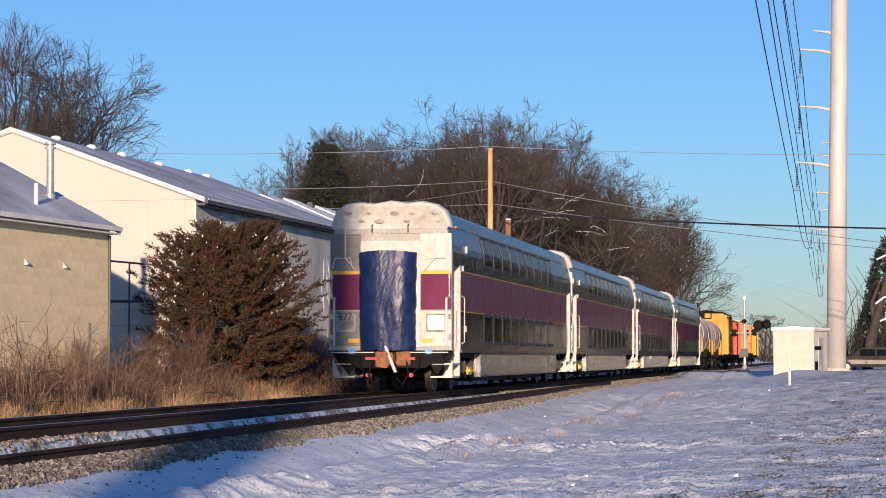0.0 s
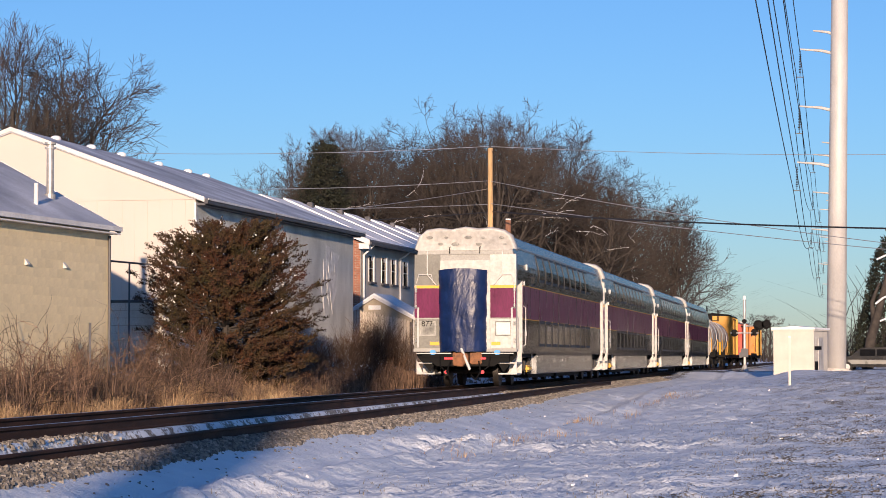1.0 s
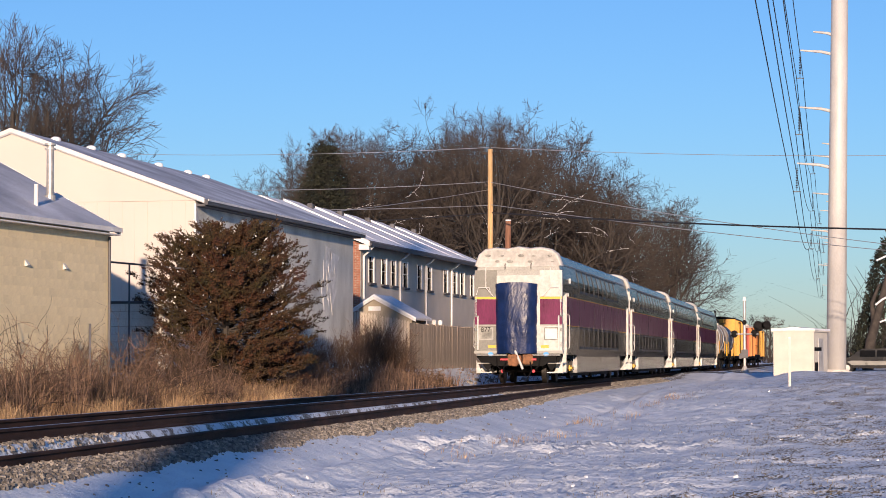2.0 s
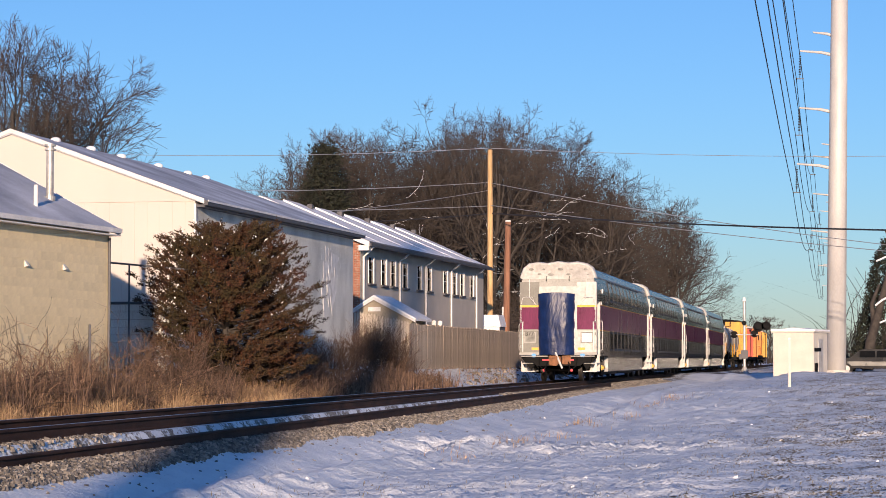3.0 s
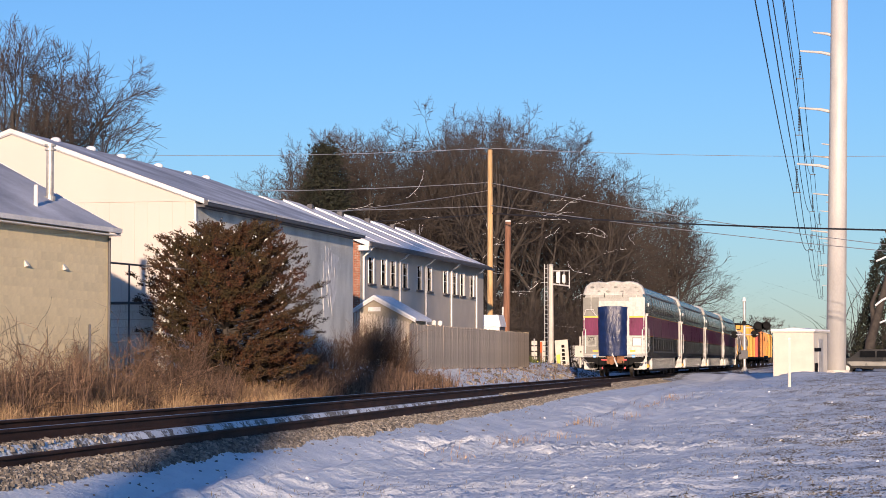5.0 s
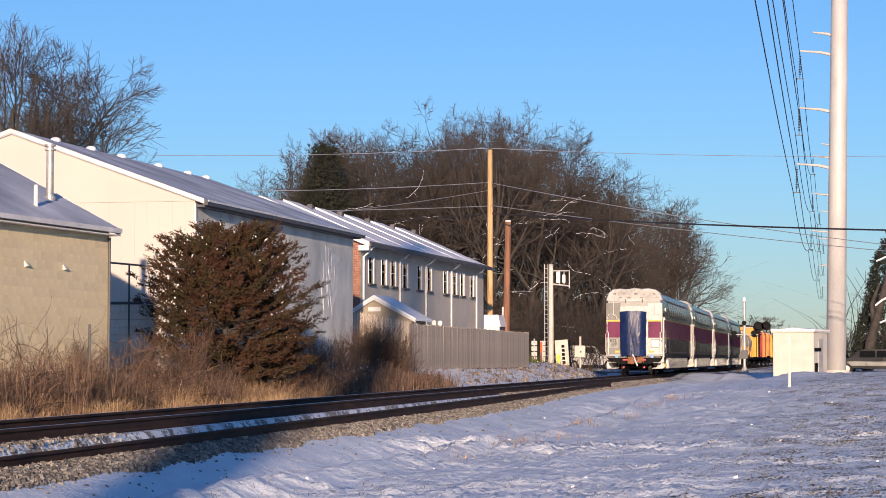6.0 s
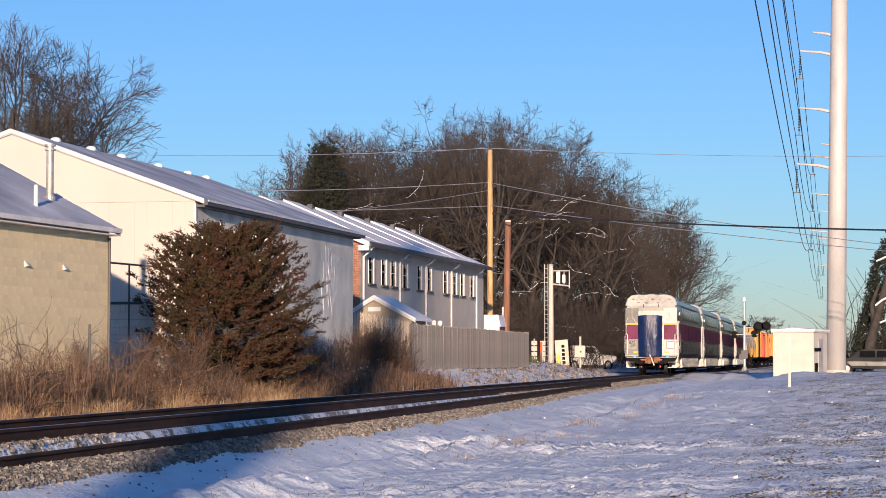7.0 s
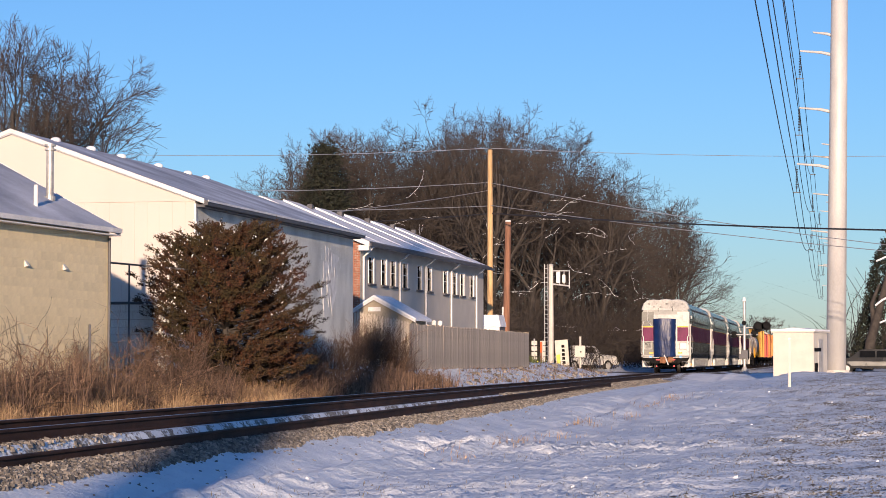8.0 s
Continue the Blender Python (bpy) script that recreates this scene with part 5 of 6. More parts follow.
def shrub(x, y, high, wide, seed, stems=46, material=None):
    """A leafless bush: many stems fanning from one foot, each with side shoots."""
    rng = random.Random(seed)
    t = thing("bare_shrub", pose(x, y, ground_z(x, y) - 0.05), "leafless red-brown shrub beside the railway bank", "shrub", "shrubs beside the bank")
    stem, shoot = ([], []), ([], [])
    for k in range(stems):
        a, l = rng.uniform(0, 6.28), abs(rng.gauss(0, 0.5)) * wide / high
        foot = (rng.gauss(0, 0.16) * wide, rng.gauss(0, 0.16) * wide, 0)
        ramify(stem, shoot, foot, (math.cos(a) * l, math.sin(a) * l, 1), high * rng.uniform(0.6, 1.02), rng.uniform(0.007, 0.012), 2, rng, (4, 5), 30, 0.06, 0.0038)
    for nm, (vv, ff) in (("stem", stem), ("shoot", shoot)):
        me = bpy.data.meshes.new(nm)
        me.from_pydata(vv, [], ff)
        me.materials.append(material or SHRUB)
        o = new(nm, me)
        o.parent = t
        tagged(o, kind="stuff")
    return t


def build_weeds():
    rng = random.Random(12)
    spots = []
    for k in range(52000):
        y = rng.uniform(24, 76)
        x = -2.2 - abs(rng.gauss(0, 1.5))
        clump = noise.noise((x * 1.3, y * 0.5, 3)) + 0.6 * noise.noise((x * 2.5, y * 1.4, 13))
        far = smoothstep(54, 64, y)
        if x < -5.2 or clump < rng.uniform(-0.35, 0.20) + 1.1 * far:
            continue
        spots.append((x, y, ground_z(x, y) - 0.03, rng.uniform(0.14, 0.48) * (1 - 0.3 * far) * (0.7 + 0.9 * max(0, clump) + 0.35 * min(1.2, -2.2 - x))))
    blades("dry_grass", spots, STRAW, "tall dry straw-coloured grass beside the track", rng, 0.65, 3, 0.006)
    spots = []
    for k in range(2300):
        y = 27 + 55 * rng.random() ** 1.3
        x = -3.2 - abs(rng.gauss(0, 1.1))
        if x < -5.5:
            continue
        spots.append((x, y, ground_z(x, y) - 0.03, rng.uniform(0.5, 1.25) * (1 - 0.3 * smoothstep(50, 57, y)) * (0.8 + 0.7 * noise.noise((x * 0.7, y * 0.35, 8)))))
    for k in range(260):
        x, y = rng.uniform(-5.4, -3.6), rng.uniform(30, 50)
        spots.append((x, y, ground_z(x, y) - 0.03, rng.uniform(0.9, 1.6)))
    canes("bramble", spots, BRAMBLE, "tangle of brown leafless arching brambles", rng)
    spots = []
    for k in range(12000):
        y = 26 + 58 * rng.random() ** 1.2
        x = -2.9 - abs(rng.gauss(0, 1.2))
        if x < -5.4:
            continue
        spots.append((x, y, ground_z(x, y) - 0.03, rng.uniform(0.3, 1.15) * (1 - 0.35 * smoothstep(49, 56, y)) * (0.75 + 0.9 * noise.noise((x * 0.7, y * 0.4, 28)))))
    blades("dead_stalk", spots, BRAMBLE, "brown dead weed stalks standing upright", rng, 0.3, 3, 0.009)
    # bushes: before the shed, round the cedar's foot, and a thick row before the picket fence
    for k, (right, ahead, high, wide) in enumerate(((-9.3, 50, 0.9, 1.3), (-8.2, 51, 1.0, 1.3), (-6.9, 53, 1.25, 1.3), (-6.2, 54.5, 1.5, 1.5), (-5.2, 55.5, 1.0, 1.3),
                                                    (-4.1, 65, 0.9, 1.1), (-3.75, 66.5, 1.0, 1.2), (-4.4, 70, 1.3, 1.2), (-3.7, 73, 1.15, 1.3), (-3.2, 76, 1.3, 1.3), (-2.75, 78, 1.5, 1.3), (-2.2, 80, 1.75, 1.3), (-1.75, 80, 1.6, 1.3), (-1.45, 81, 1.1, 1.1), (-2.5, 83, 1.5, 1.3))):
        x, y = place(right, ahead)
        shrub(x, y, high, wide, 60 + k, 26 if k < 5 else 40, BRAMBLE if k < 5 else SHRUB)


# ---- assembly ----
build_ground()
build_track()
train = build_train()
build_tan_shed()
build_warehouse()
build_house()
build_garden_shed()
build_fences()

# transmission line over the verge, parallel to the track
ARMS = [(20.95, 1.6, 0.0), (19.8, 2.36, 1.7), (16.28, 2.37, 1.66), (12.82, 2.48, 1.73)]
build_tower(24.0, 140.0, 0.0, 30.0, ARMS, 0.63, 0.49, True)
build_tower(36.6, 213.0, 0.1, 29.0, ARMS, 0.6, 0.48, True)
build_tower(50.2, 292.0, 0.1, 29.0, ARMS, 0.6, 0.48, True)
build_tower(64.0, 372.0, 0.1, 29.0, ARMS, 0.6, 0.48, True)
build_tower(-4.84, -27.6, -0.8, 28.0, [(22.4, 2.1, 1.7), (21.4, 2.2, 1.7), (20.0, 2.3, 1.7)], 0.66, 0.52, True)
for z, x, zn in ((18.1, 8.67, 20.7), (14.62, 8.60, 19.7), (11.1, 8.43, 18.3)):
    for dx in (-0.2, 0.2):
        wire("conductor", (x + dx, 142.0, z), (x + dx, -28, zn), 1.3, 0.024, WIRE, "dark overhead transmission line conductor")
        for ya, yb in ((142.0, 216.1), (216.1, 296.3), (296.3, 377.5)):
            wire("conductor", (x + dx, ya, z), (x + dx, yb, z), 1.2, 0.024, WIRE, "dark overhead transmission line conductor")

# utility poles by the fence
x, y = place(2.9, 140.0)
up = thing("utility_pole", pose(x, y, 0.5), "tall yellowish wooden utility pole", "utility pole")
part("shaft", tubes(([(0, 0, -0.3), (0, 0, 13.2)], [0.2, 0.15]), sides=10), POLE_WOOD, up, smooth=True)
part("crossarm", boxes((-0.35, 0.35, -0.06, 0.06, 10.9, 11.05), (-0.5, 0.4, -0.05, 0.05, 12.9, 13.0)), TIE, up)
part("insulator", tubes(([(0, 0, 13.2), (0, 0, 13.55)], 0.06), ([(-0.3, 0, 11.05), (-0.3, 0, 11.25)], 0.05), ([(0.3, 0, 11.05), (0.3, 0, 11.25)], 0.05)), WIRE, up)
x, y = place(3.9, 142.0)
rp = thing("old_pole", pose(x, y, 0.5, 0, 1.0, 0), "short reddish-brown wooden pole cut off at the top", "utility pole")
part("shaft", tubes(([(0, 0, -0.3), (0, 0, 8.9)], [0.24, 0.18]), sides=10), POLE_RUST, rp, smooth=True)
part("conduit", tubes(([(-0.22, -0.1, 0), (-0.22, -0.1, 3.6)], 0.06)), WHITEP, rp)
part("snow_cap", tubes(([(0, 0, 8.9), (0, 0, 8.98)], 0.18)), SNOW, rp)

# woods behind the houses: tall bare trees, highest in the middle
# (bearing to the right of the view's axis, rise above the eye, both per metre of distance)
TOPS = [(-0.0874, 0.0769), (-0.0726, 0.0856), (-0.0578, 0.0967), (-0.0405, 0.1041), (-0.0207, 0.0999), (0.0015, 0.1102), (0.0163, 0.1132), (0.0311, 0.1078), (0.0435, 0.1041), (0.0558, 0.0942), (0.0644, 0.0831), (0.0731, 0.0786), (0.0854, 0.0819), (0.1002, 0.072), (0.1126, 0.0596), (0.1212, 0.0386), (0.1274, 0.0263)]
big = [bare_tree(11, 18.0, 0.30, 9, (7, 6, 6), 44, 0.03), bare_tree(23, 18.0, 0.28, 9, (7, 6, 6), 50, 0.015, 0.2, (0.4, 1.1)), bare_tree(37, 18.0, 0.32, 9, (7, 6, 6), 42, 0.05, 0.28, (0.3, 0.8))]
rng = random.Random(77)
crown_top = [max(v.co.z for o in b.children for v in o.data.vertices) for b in big]
n_trees = 46
for k in range(n_trees):
    u = -0.0701 + 0.1783 * ((k * 0.618034) % 1.0)
    ahead = 168 + 45 * ((k * 0.414214) % 1.0)
    ahead = max(ahead, (17.0 + 6 * rng.random()) / (0.16952 - 0.98553 * u))
    high = lerp_table(u, TOPS) * ahead * rng.uniform(0.90, 1.03) + 0.55
    x, y = place(u * ahead, ahead)
    m = pose(x, y, 0.3, 0, 0, rng.uniform(0, 360))
    t = big[k] if k < 3 else copy_thing(big[k % 3], m)
    t.matrix_basis = m
    f = high / crown_top[k % 3]
    t.scale = (f * 0.95, f * 0.95, f)
# the two large trees behind the warehouse
old = [bare_tree(5, 15.2, 0.30, 10, (6, 7, 7), 40, 0.03, 0.38, (0.30, 0.75), 0.013, "large bare tree with spreading limbs above a roof"),
       bare_tree(9, 14.6, 0.26, 10, (7, 7, 7), 42, 0.03, 0.40, (0.35, 0.8), 0.013, "large bare tree with spreading limbs above a roof")]
for t, (right, ahead, turn, high) in zip(old, ((-17.8, 96, 40, 14.9), (-15.9, 97, 250, 14.6))):
    x, y = place(right, ahead)
    t.matrix_basis = pose(x, y, 0.3, 0, 0, turn)
    f = high / max(v.co.z for o in t.children for v in o.data.vertices)
    t.scale = (f * 0.98, f * 0.98, f)


def thicket(name, label, seed, count, span, depth_range, tall):
    """Leafless undergrowth at the foot of the woods: many thin leaning stems."""
    r = random.Random(seed)
    spots = []
    for k in range(count):
        u = r.uniform(*span)
        ahead = max(r.uniform(*depth_range), (16.0 + 10 * r.random()) / (0.16952 - 0.98553 * u))
        x, y = place(u * ahead, ahead)
        spots.append((x, y, ground_z(x, y) - 0.1, r.uniform(*tall)))
    return blades(name, spots, TWIG, label, r, 0.75, 4, 0.022)


thicket("undergrowth", "leafless undergrowth at the foot of the woods", 5, 8000, (0.0237, 0.1212), (162, 215), (1.5, 6.5))
thicket("undergrowth", "tall leafless saplings deep in the woods", 7, 4200, (-0.06, 0.115), (188, 232), (5, 12.0))
thicket("undergrowth", "leafless undergrowth behind the row house", 6, 5000, (-0.0874, 0.0286), (170, 215), (3, 9.0))


def evergreen(m, high, wide, seed, label, count=260, low=0.1):
    """A dark ivy-clad evergreen: trunk and ragged clumps of small leaves."""
    r = random.Random(seed)
    t = thing("evergreen_tree", m, label, "tree")
    wood = bmesh.new()
    tube(wood, [(0, 0, -0.3), (0.1, 0, high * 0.5), (0, 0, high * 0.97)], [0.25, 0.18, 0.04], 7, cap=False)
    V, F = [], []
    for k in range(count):
        u = r.uniform(low, 1)
        a = r.uniform(0, 6.28)
        rad = wide / 2 * lerp_table(u, [(0, 0.6), (0.3, 0.9), (0.6, 1.0), (0.85, 0.7), (1, 0.2)]) * r.uniform(0.4, 1.1)
        c = Vector((math.cos(a) * rad, math.sin(a) * rad, high * u))
        tube(wood, [(0, 0, high * u * 0.92), c], [0.03, 0.012], 4, cap=False)
        for j in range(22):
            p = c + Vector((r.gauss(0, .3), r.gauss(0, .3), r.gauss(0, .3)))
            spray(V, F, p, Vector((r.gauss(0, 1), r.gauss(0, 1), r.gauss(0.2, 1))), r.uniform(0.25, 0.5), r, 5)
    part("trunk", wood, BARK, t)
    me = bpy.data.meshes.new("foliage")
    me.from_pydata(V, [], F)
    me.materials.append(IVY)
    o = new("foliage", me)
    o.parent = t
    return t


x, y = place(-8.5, 166)
evergreen(pose(x, y, 0.3), 16.0, 4.4, 3, "dark evergreen clad in ivy among bare trees", 260, 0.35)

# tree at the edge of the verge, its trunk leaning and snow on its limbs
x, y = place(29.6, 160)
t = thing("leaning_tree", pose(x, y, 0.1), "leaning bare-trunked tree with dark ivy crown and snowy limbs", "tree")
part("trunk", tubes(([(0, 0, -0.3), (0.25, 0, 2.0), (0.7, 0, 3.6), (1.4, 0, 6.2), (1.9, 0, 9)], [0.42, 0.36, 0.3, 0.22, 0.1]), ([(0.3, 0, 2.2), (0.5, 0.1, 3.4), (0.35, 0, 4.6), (0.9, 0, 6.0)], [0.28, 0.22, 0.16, 0.08]), sides=9), BARK, t, smooth=True)
part("snowy_limb", tubes(([(0.6, -0.25, 4.5), (1.1, -0.3, 4.9), (1.7, -0.3, 5.2)], 0.07), ([(0.9, -0.3, 3.3), (1.6, -0.3, 3.6)], 0.06), ([(0.7, -0.3, 7.6), (1.8, -0.3, 8.1)], 0.06)), SNOW, t)
V, F = [], []
r = random.Random(9)
for k in range(2600):
    h = r.uniform(0.8, 9.2)
    edge = lerp_table(h, [(0.8, -1.0), (3, -0.7), (4.5, -0.1), (6.5, 0.2), (8, 0.6), (9.2, 1.3)])
    p = Vector((edge + abs(r.gauss(0, 1.1)), r.uniform(0.4, 2.6), h))
    spray(V, F, p, Vector((r.gauss(0, 1), r.gauss(0, 1), r.gauss(0, 1))), r.uniform(0.25, 0.5), r, 5)
me = bpy.data.meshes.new("foliage")
me.from_pydata(V, [], F)
me.materials.append(IVY)
o = new("foliage", me)
o.parent = t

# far tree line beyond the crossing
small = bare_tree(51, 18.0, 0.32, 8, (5, 4, 3), 44, 0.03, 0.2, (0.4, 1.0), 0.05, "distant bare tree beyond the crossing")
for k in range(14):
    right, ahead = 58 + k * 4.2 + rng.uniform(-1, 1), rng.uniform(470, 540)
    x, y = place(right, ahead)
    tt = small if k == 0 else copy_thing(small, pose(0, 0, 0))
    tt.matrix_basis = pose(x, y, 0.2, 0, 0, rng.uniform(0, 360))
    f = (0.62 if k in (2, 3, 4) else 0.42) * rng.uniform(0.85, 1.1)
    tt.scale = (f * 1.3, f * 1.3, f)
spots = []
for k in range(4500):
    right, ahead = rng.uniform(45, 150), rng.uniform(440, 560)
    x, y = place(right, ahead)
    spots.append((x, y, 0.0, rng.uniform(1, 7.5)))
blades("far_woods", spots, TWIG, "low distant line of bare woods", rng, 0.5, 3, 0.05)

# unseen woods right of the view, added to darken what the coaches reflect
for k in range(2, 16):
    right, ahead = 36 + 6.5 * k + rng.uniform(-2, 2), 172 + rng.uniform(-12, 25) - 2.0 * k
    x, y = place(right, ahead)
    tt = copy_thing(small, pose(x, y, 0.2, 0, 0, rng.uniform(0, 360)))
    f = rng.uniform(0.8, 1.05)
    tt.scale = (f, f, f)
spots = []
for k in range(7000):
    right = rng.uniform(33, 140)
    ahead = 170 + rng.uniform(-12, 25) - 0.3 * (right - 33)
    x, y = place(right, ahead)
    spots.append((x, y, 0.0, rng.uniform(2, 9)))
blades("wood_edge", spots, TWIG, "unseen leafless stems added to darken reflections in the coaches", rng, 0.5, 3, 0.05)

# more unseen stems further along, dark backing for the farther coaches' reflections
spots = []
for k in range(5000):
    y = 182 + 340 * rng.random()
    spots.append((18.2 + 0.022 * (y - 185) + abs(rng.gauss(0, 4)), y, 0.0, rng.uniform(9, 18)))
blades("wood_edge", spots, TWIG, "unseen tall stems added to darken reflections in the farther coaches", rng, 0.12, 3, 0.26)

# snow lying along limbs and fallen branches at the edge of the woods
bm = bmesh.new()
for k in range(64):
    u, ahead = rng.uniform(-0.0553, 0.0854), rng.uniform(160, 172)
    ahead = max(ahead, 15.5 / (0.16952 - 0.98553 * u))
    top = min(13.0, lerp_table(u, TOPS) * ahead * 0.8)
    x, y = place(u * ahead, ahead)
    p = Vector((x, y, rng.uniform(0.8, max(1.5, top))))
    d = Vector((rng.choice((-1, 1)) * rng.uniform(0.5, 1), rng.uniform(-0.4, 0.4), rng.uniform(0.0, 0.35))).normalized()
    pts = [p]
    for i in range(6):
        d = (d + Vector((rng.gauss(0, .28), rng.gauss(0, .28), rng.gauss(-0.04, .24)))).normalized()
        pts.append(pts[-1] + d * rng.uniform(0.2, 0.6))
    tube(bm, pts, [0.009, 0.009, 0.008, 0.007, 0.006, 0.005, 0.004], 4, cap=False)
    for i in (2, 4):
        fork = (d + Vector((rng.gauss(0, .6), rng.gauss(0, .3), rng.gauss(0, .6)))).normalized()
        tube(bm, [pts[i], pts[i] + fork * 0.4, pts[i] + fork * 0.6 + Vector((0, 0, rng.uniform(-.3, .3)))], [0.008, 0.006, 0.004], 3, cap=False)
tagged(part("snowy_branch", bm, SNOW), "thin bare branches lined with snow", "branches", kind="stuff")

# tangled scrub along the foot of the woods
spots = []
for k in range(1500):
    u = rng.uniform(0.0212, 0.1114)
    ahead = max(rng.uniform(160, 178), (15.0 + 4 * rng.random()) / (0.16952 - 0.98553 * u))
    x, y = place(u * ahead, ahead)
    spots.append((x, y, 0.2, rng.uniform(1.2, 5.5)))
canes("scrub", spots, TWIG, "tangled leafless scrub along the foot of the woods", rng, 0.022)
# evergreens out of view, added only as something dark for the coaches to reflect
dark = evergreen(pose(*place(37.0, 168.0), 0.2), 11.0, 6.0, 21, "unseen dark evergreen added to darken reflections in the coaches", 170, 0.05)
for k in range(5):
    tt = copy_thing(dark, pose(*place(41.5 + 5.2 * k, 171.0 - 2.5 * k), 0.2, 0, 0, 47 * k))
    f = rng.uniform(0.9, 1.25)
    tt.scale = (f, f, f)


# ---- the level crossing and the things beside it ----
SILVER = mat("silver_paint", (0.56, 0.55, 0.53), 0.5, 0.3, 0.12, 3)
HUT_WHITE = mat("white_hut_paint", (0.64, 0.60, 0.52), 0.7, 0, 0.05, 1.5)
ORANGE = plain("orange_plastic", (0.80, 0.13, 0.02), 0.5)
LIME = plain("lime_yellow", (0.60, 0.62, 0.06), 0.5)
SUV_PAINT = plain("grey_car_paint", (0.05, 0.05, 0.05), 0.25, 0.4)
SILL = plain("silver_car_paint", (0.30, 0.30, 0.28), 0.3, 0.4)
RUBBER = plain("black_rubber", (0.015, 0.015, 0.015), 0.8)


def build_hut():
    x, y = place(18.78, 130.0)
    b = thing("signal_hut", pose(x, y, -0.25, 0, 0, -16.0), "small white crossing equipment hut with snowy roof", "equipment hut")
    part("wall", boxes((0, 2.3, 0, 2.8, 0, 2.72), bevel=0.02), HUT_WHITE, b, "white painted metal wall")
    part("roof", prism(bmesh.new(), [(-0.14, 2.70), (2.42, 2.70), (2.42, 2.80), (1.9, 2.82), (1.15, 2.9), (0.5, 2.82), (-0.14, 2.82)], -0.12, 2.95), SNOW, b, "snow on a flat roof")
    part("roof_edge", boxes((-0.12, 2.4, -0.1, 2.92, 2.62, 2.70)), HUT_WHITE, b)
    part("corner_trim", boxes((-0.03, 0.05, -0.03, 0.05, 0, 2.62), (2.25, 2.33, -0.03, 0.05, 0, 2.62)), HUT_WHITE, b)
    part("door", boxes((2.3, 2.34, 0.9, 1.85, 0.15, 2.25), bevel=0.01), SILVER, b)
    part("louvre", boxes((2.3, 2.36, 0.25, 0.7, 0.3, 0.9), (2.3, 2.36, 0.2, 1.4, 1.55, 1.75)), BLACK, b, "dark louvred vent")
    part("plinth", boxes((-0.1, 2.4, -0.1, 2.9, -0.2, 0.06)), CONCRETE, b)


def build_sign_post():
    x, y = place(12.55, 83.0)
    z = ground_z(x, y)
    b = thing("marker_post", pose(x, y, z), "slim pale marker post standing in snow", "post")
    part("post", boxes((-0.045, 0.045, -0.03, 0.03, -0.2, 1.72), bevel=0.01), HUT_WHITE, b)
    part("cap", boxes((-0.05, 0.05, -0.035, 0.035, 1.72, 1.78), bevel=0.01), SILVER, b)


def build_crossing_signal():
    x, y = place(19.48, 148.0)
    b = thing("crossing_signal", pose(x, y, -0.1), "silver crossing signal mast with dark flashing lamp hoods", "crossing signal")
    part("mast", tubes(([(0, 0, 0), (0, 0, 4.7)], 0.09), sides=10), SILVER, b)
    part("base", tubes(([(0, 0, 0), (0, 0, 0.25), (0, 0, 0.5)], [0.3, 0.22, 0.1]), sides=10), SILVER, b)
    part("finial", tubes(([(0, 0, 4.7), (0, 0, 4.95)], [0.13, 0.08]), sides=10), SNOW, b)
    part("lamp_bracket", tubes(([(-0.9, -0.1, 2.55), (0.9, -0.1, 2.55)], 0.04), ([(0, 0.1, 3.0), (1.3, 0.1, 3.0)], 0.04)), SILVER, b)
    for px, pz, s in ((-0.65, 2.55, 0.24), (0.65, 2.6, 0.24), (0.9, 3.05, 0.34), (1.4, 3.1, 0.3)):
        bm = bmesh.new()
        disc(bm, (px, -0.1, pz), (0, 1, 0), s, 0.02, 16)
        tube(bm, [(px, -0.1, pz), (px, -0.45, pz + 0.03)], [s * 0.55, s * 0.6], 12)
        part("lamp_hood", bm, BLACK, b)
    part("junction_box", boxes((-0.22, 0.22, -0.2, 0.2, 1.0, 1.55), (-0.35, -0.15, -0.3, 0.0, 0.95, 1.3), bevel=0.03), TRIM_DARK, b)
    part("bell", tubes(([(0, 0, 3.3), (0, -0.3, 3.3)], [0.12, 0.16])), BLACK, b)


def build_signal_mast():
    x, y = place(7.1, 150.0)
    b = thing("signal_mast", pose(x, y, 0.2), "tall white railway signal mast with ladder and bracket", "signal mast")
    part("mast", tubes(([(0, 0, 0), (0, 0, 6.9)], [0.17, 0.14]), sides=10), HUT_WHITE, b)
    part("ladder_rail", tubes(([(-0.42, -0.1, 0.4), (-0.42, -0.1, 6.9)], 0.025), ([(-0.2, -0.1, 0.4), (-0.2, -0.1, 6.9)], 0.025)), SILVER, b)
    for k in range(21):
        part("rung", tubes(([(-0.42, -0.1, 0.6 + k * 0.3), (-0.2, -0.1, 0.6 + k * 0.3)], 0.018), sides=5), SILVER, b)
    part("bracket", tubes(([(0, 0, 5.6), (1.2, 0, 5.45)], 0.05), ([(0, 0, 6.45), (1.2, 0, 6.45)], 0.04), ([(0.55, 0, 5.5), (0.55, 0, 6.45)], 0.03), ([(0.85, 0, 5.5), (0.85, 0, 6.45)], 0.03), ([(1.2, 0, 5.3), (1.2, 0, 6.5)], 0.04)), SILVER, b)
    part("signal_head", boxes((0.35, 0.6, -0.15, 0.15, 5.65, 6.4), (0.75, 0.95, -0.15, 0.15, 5.65, 6.2), bevel=0.03), SILVER, b)


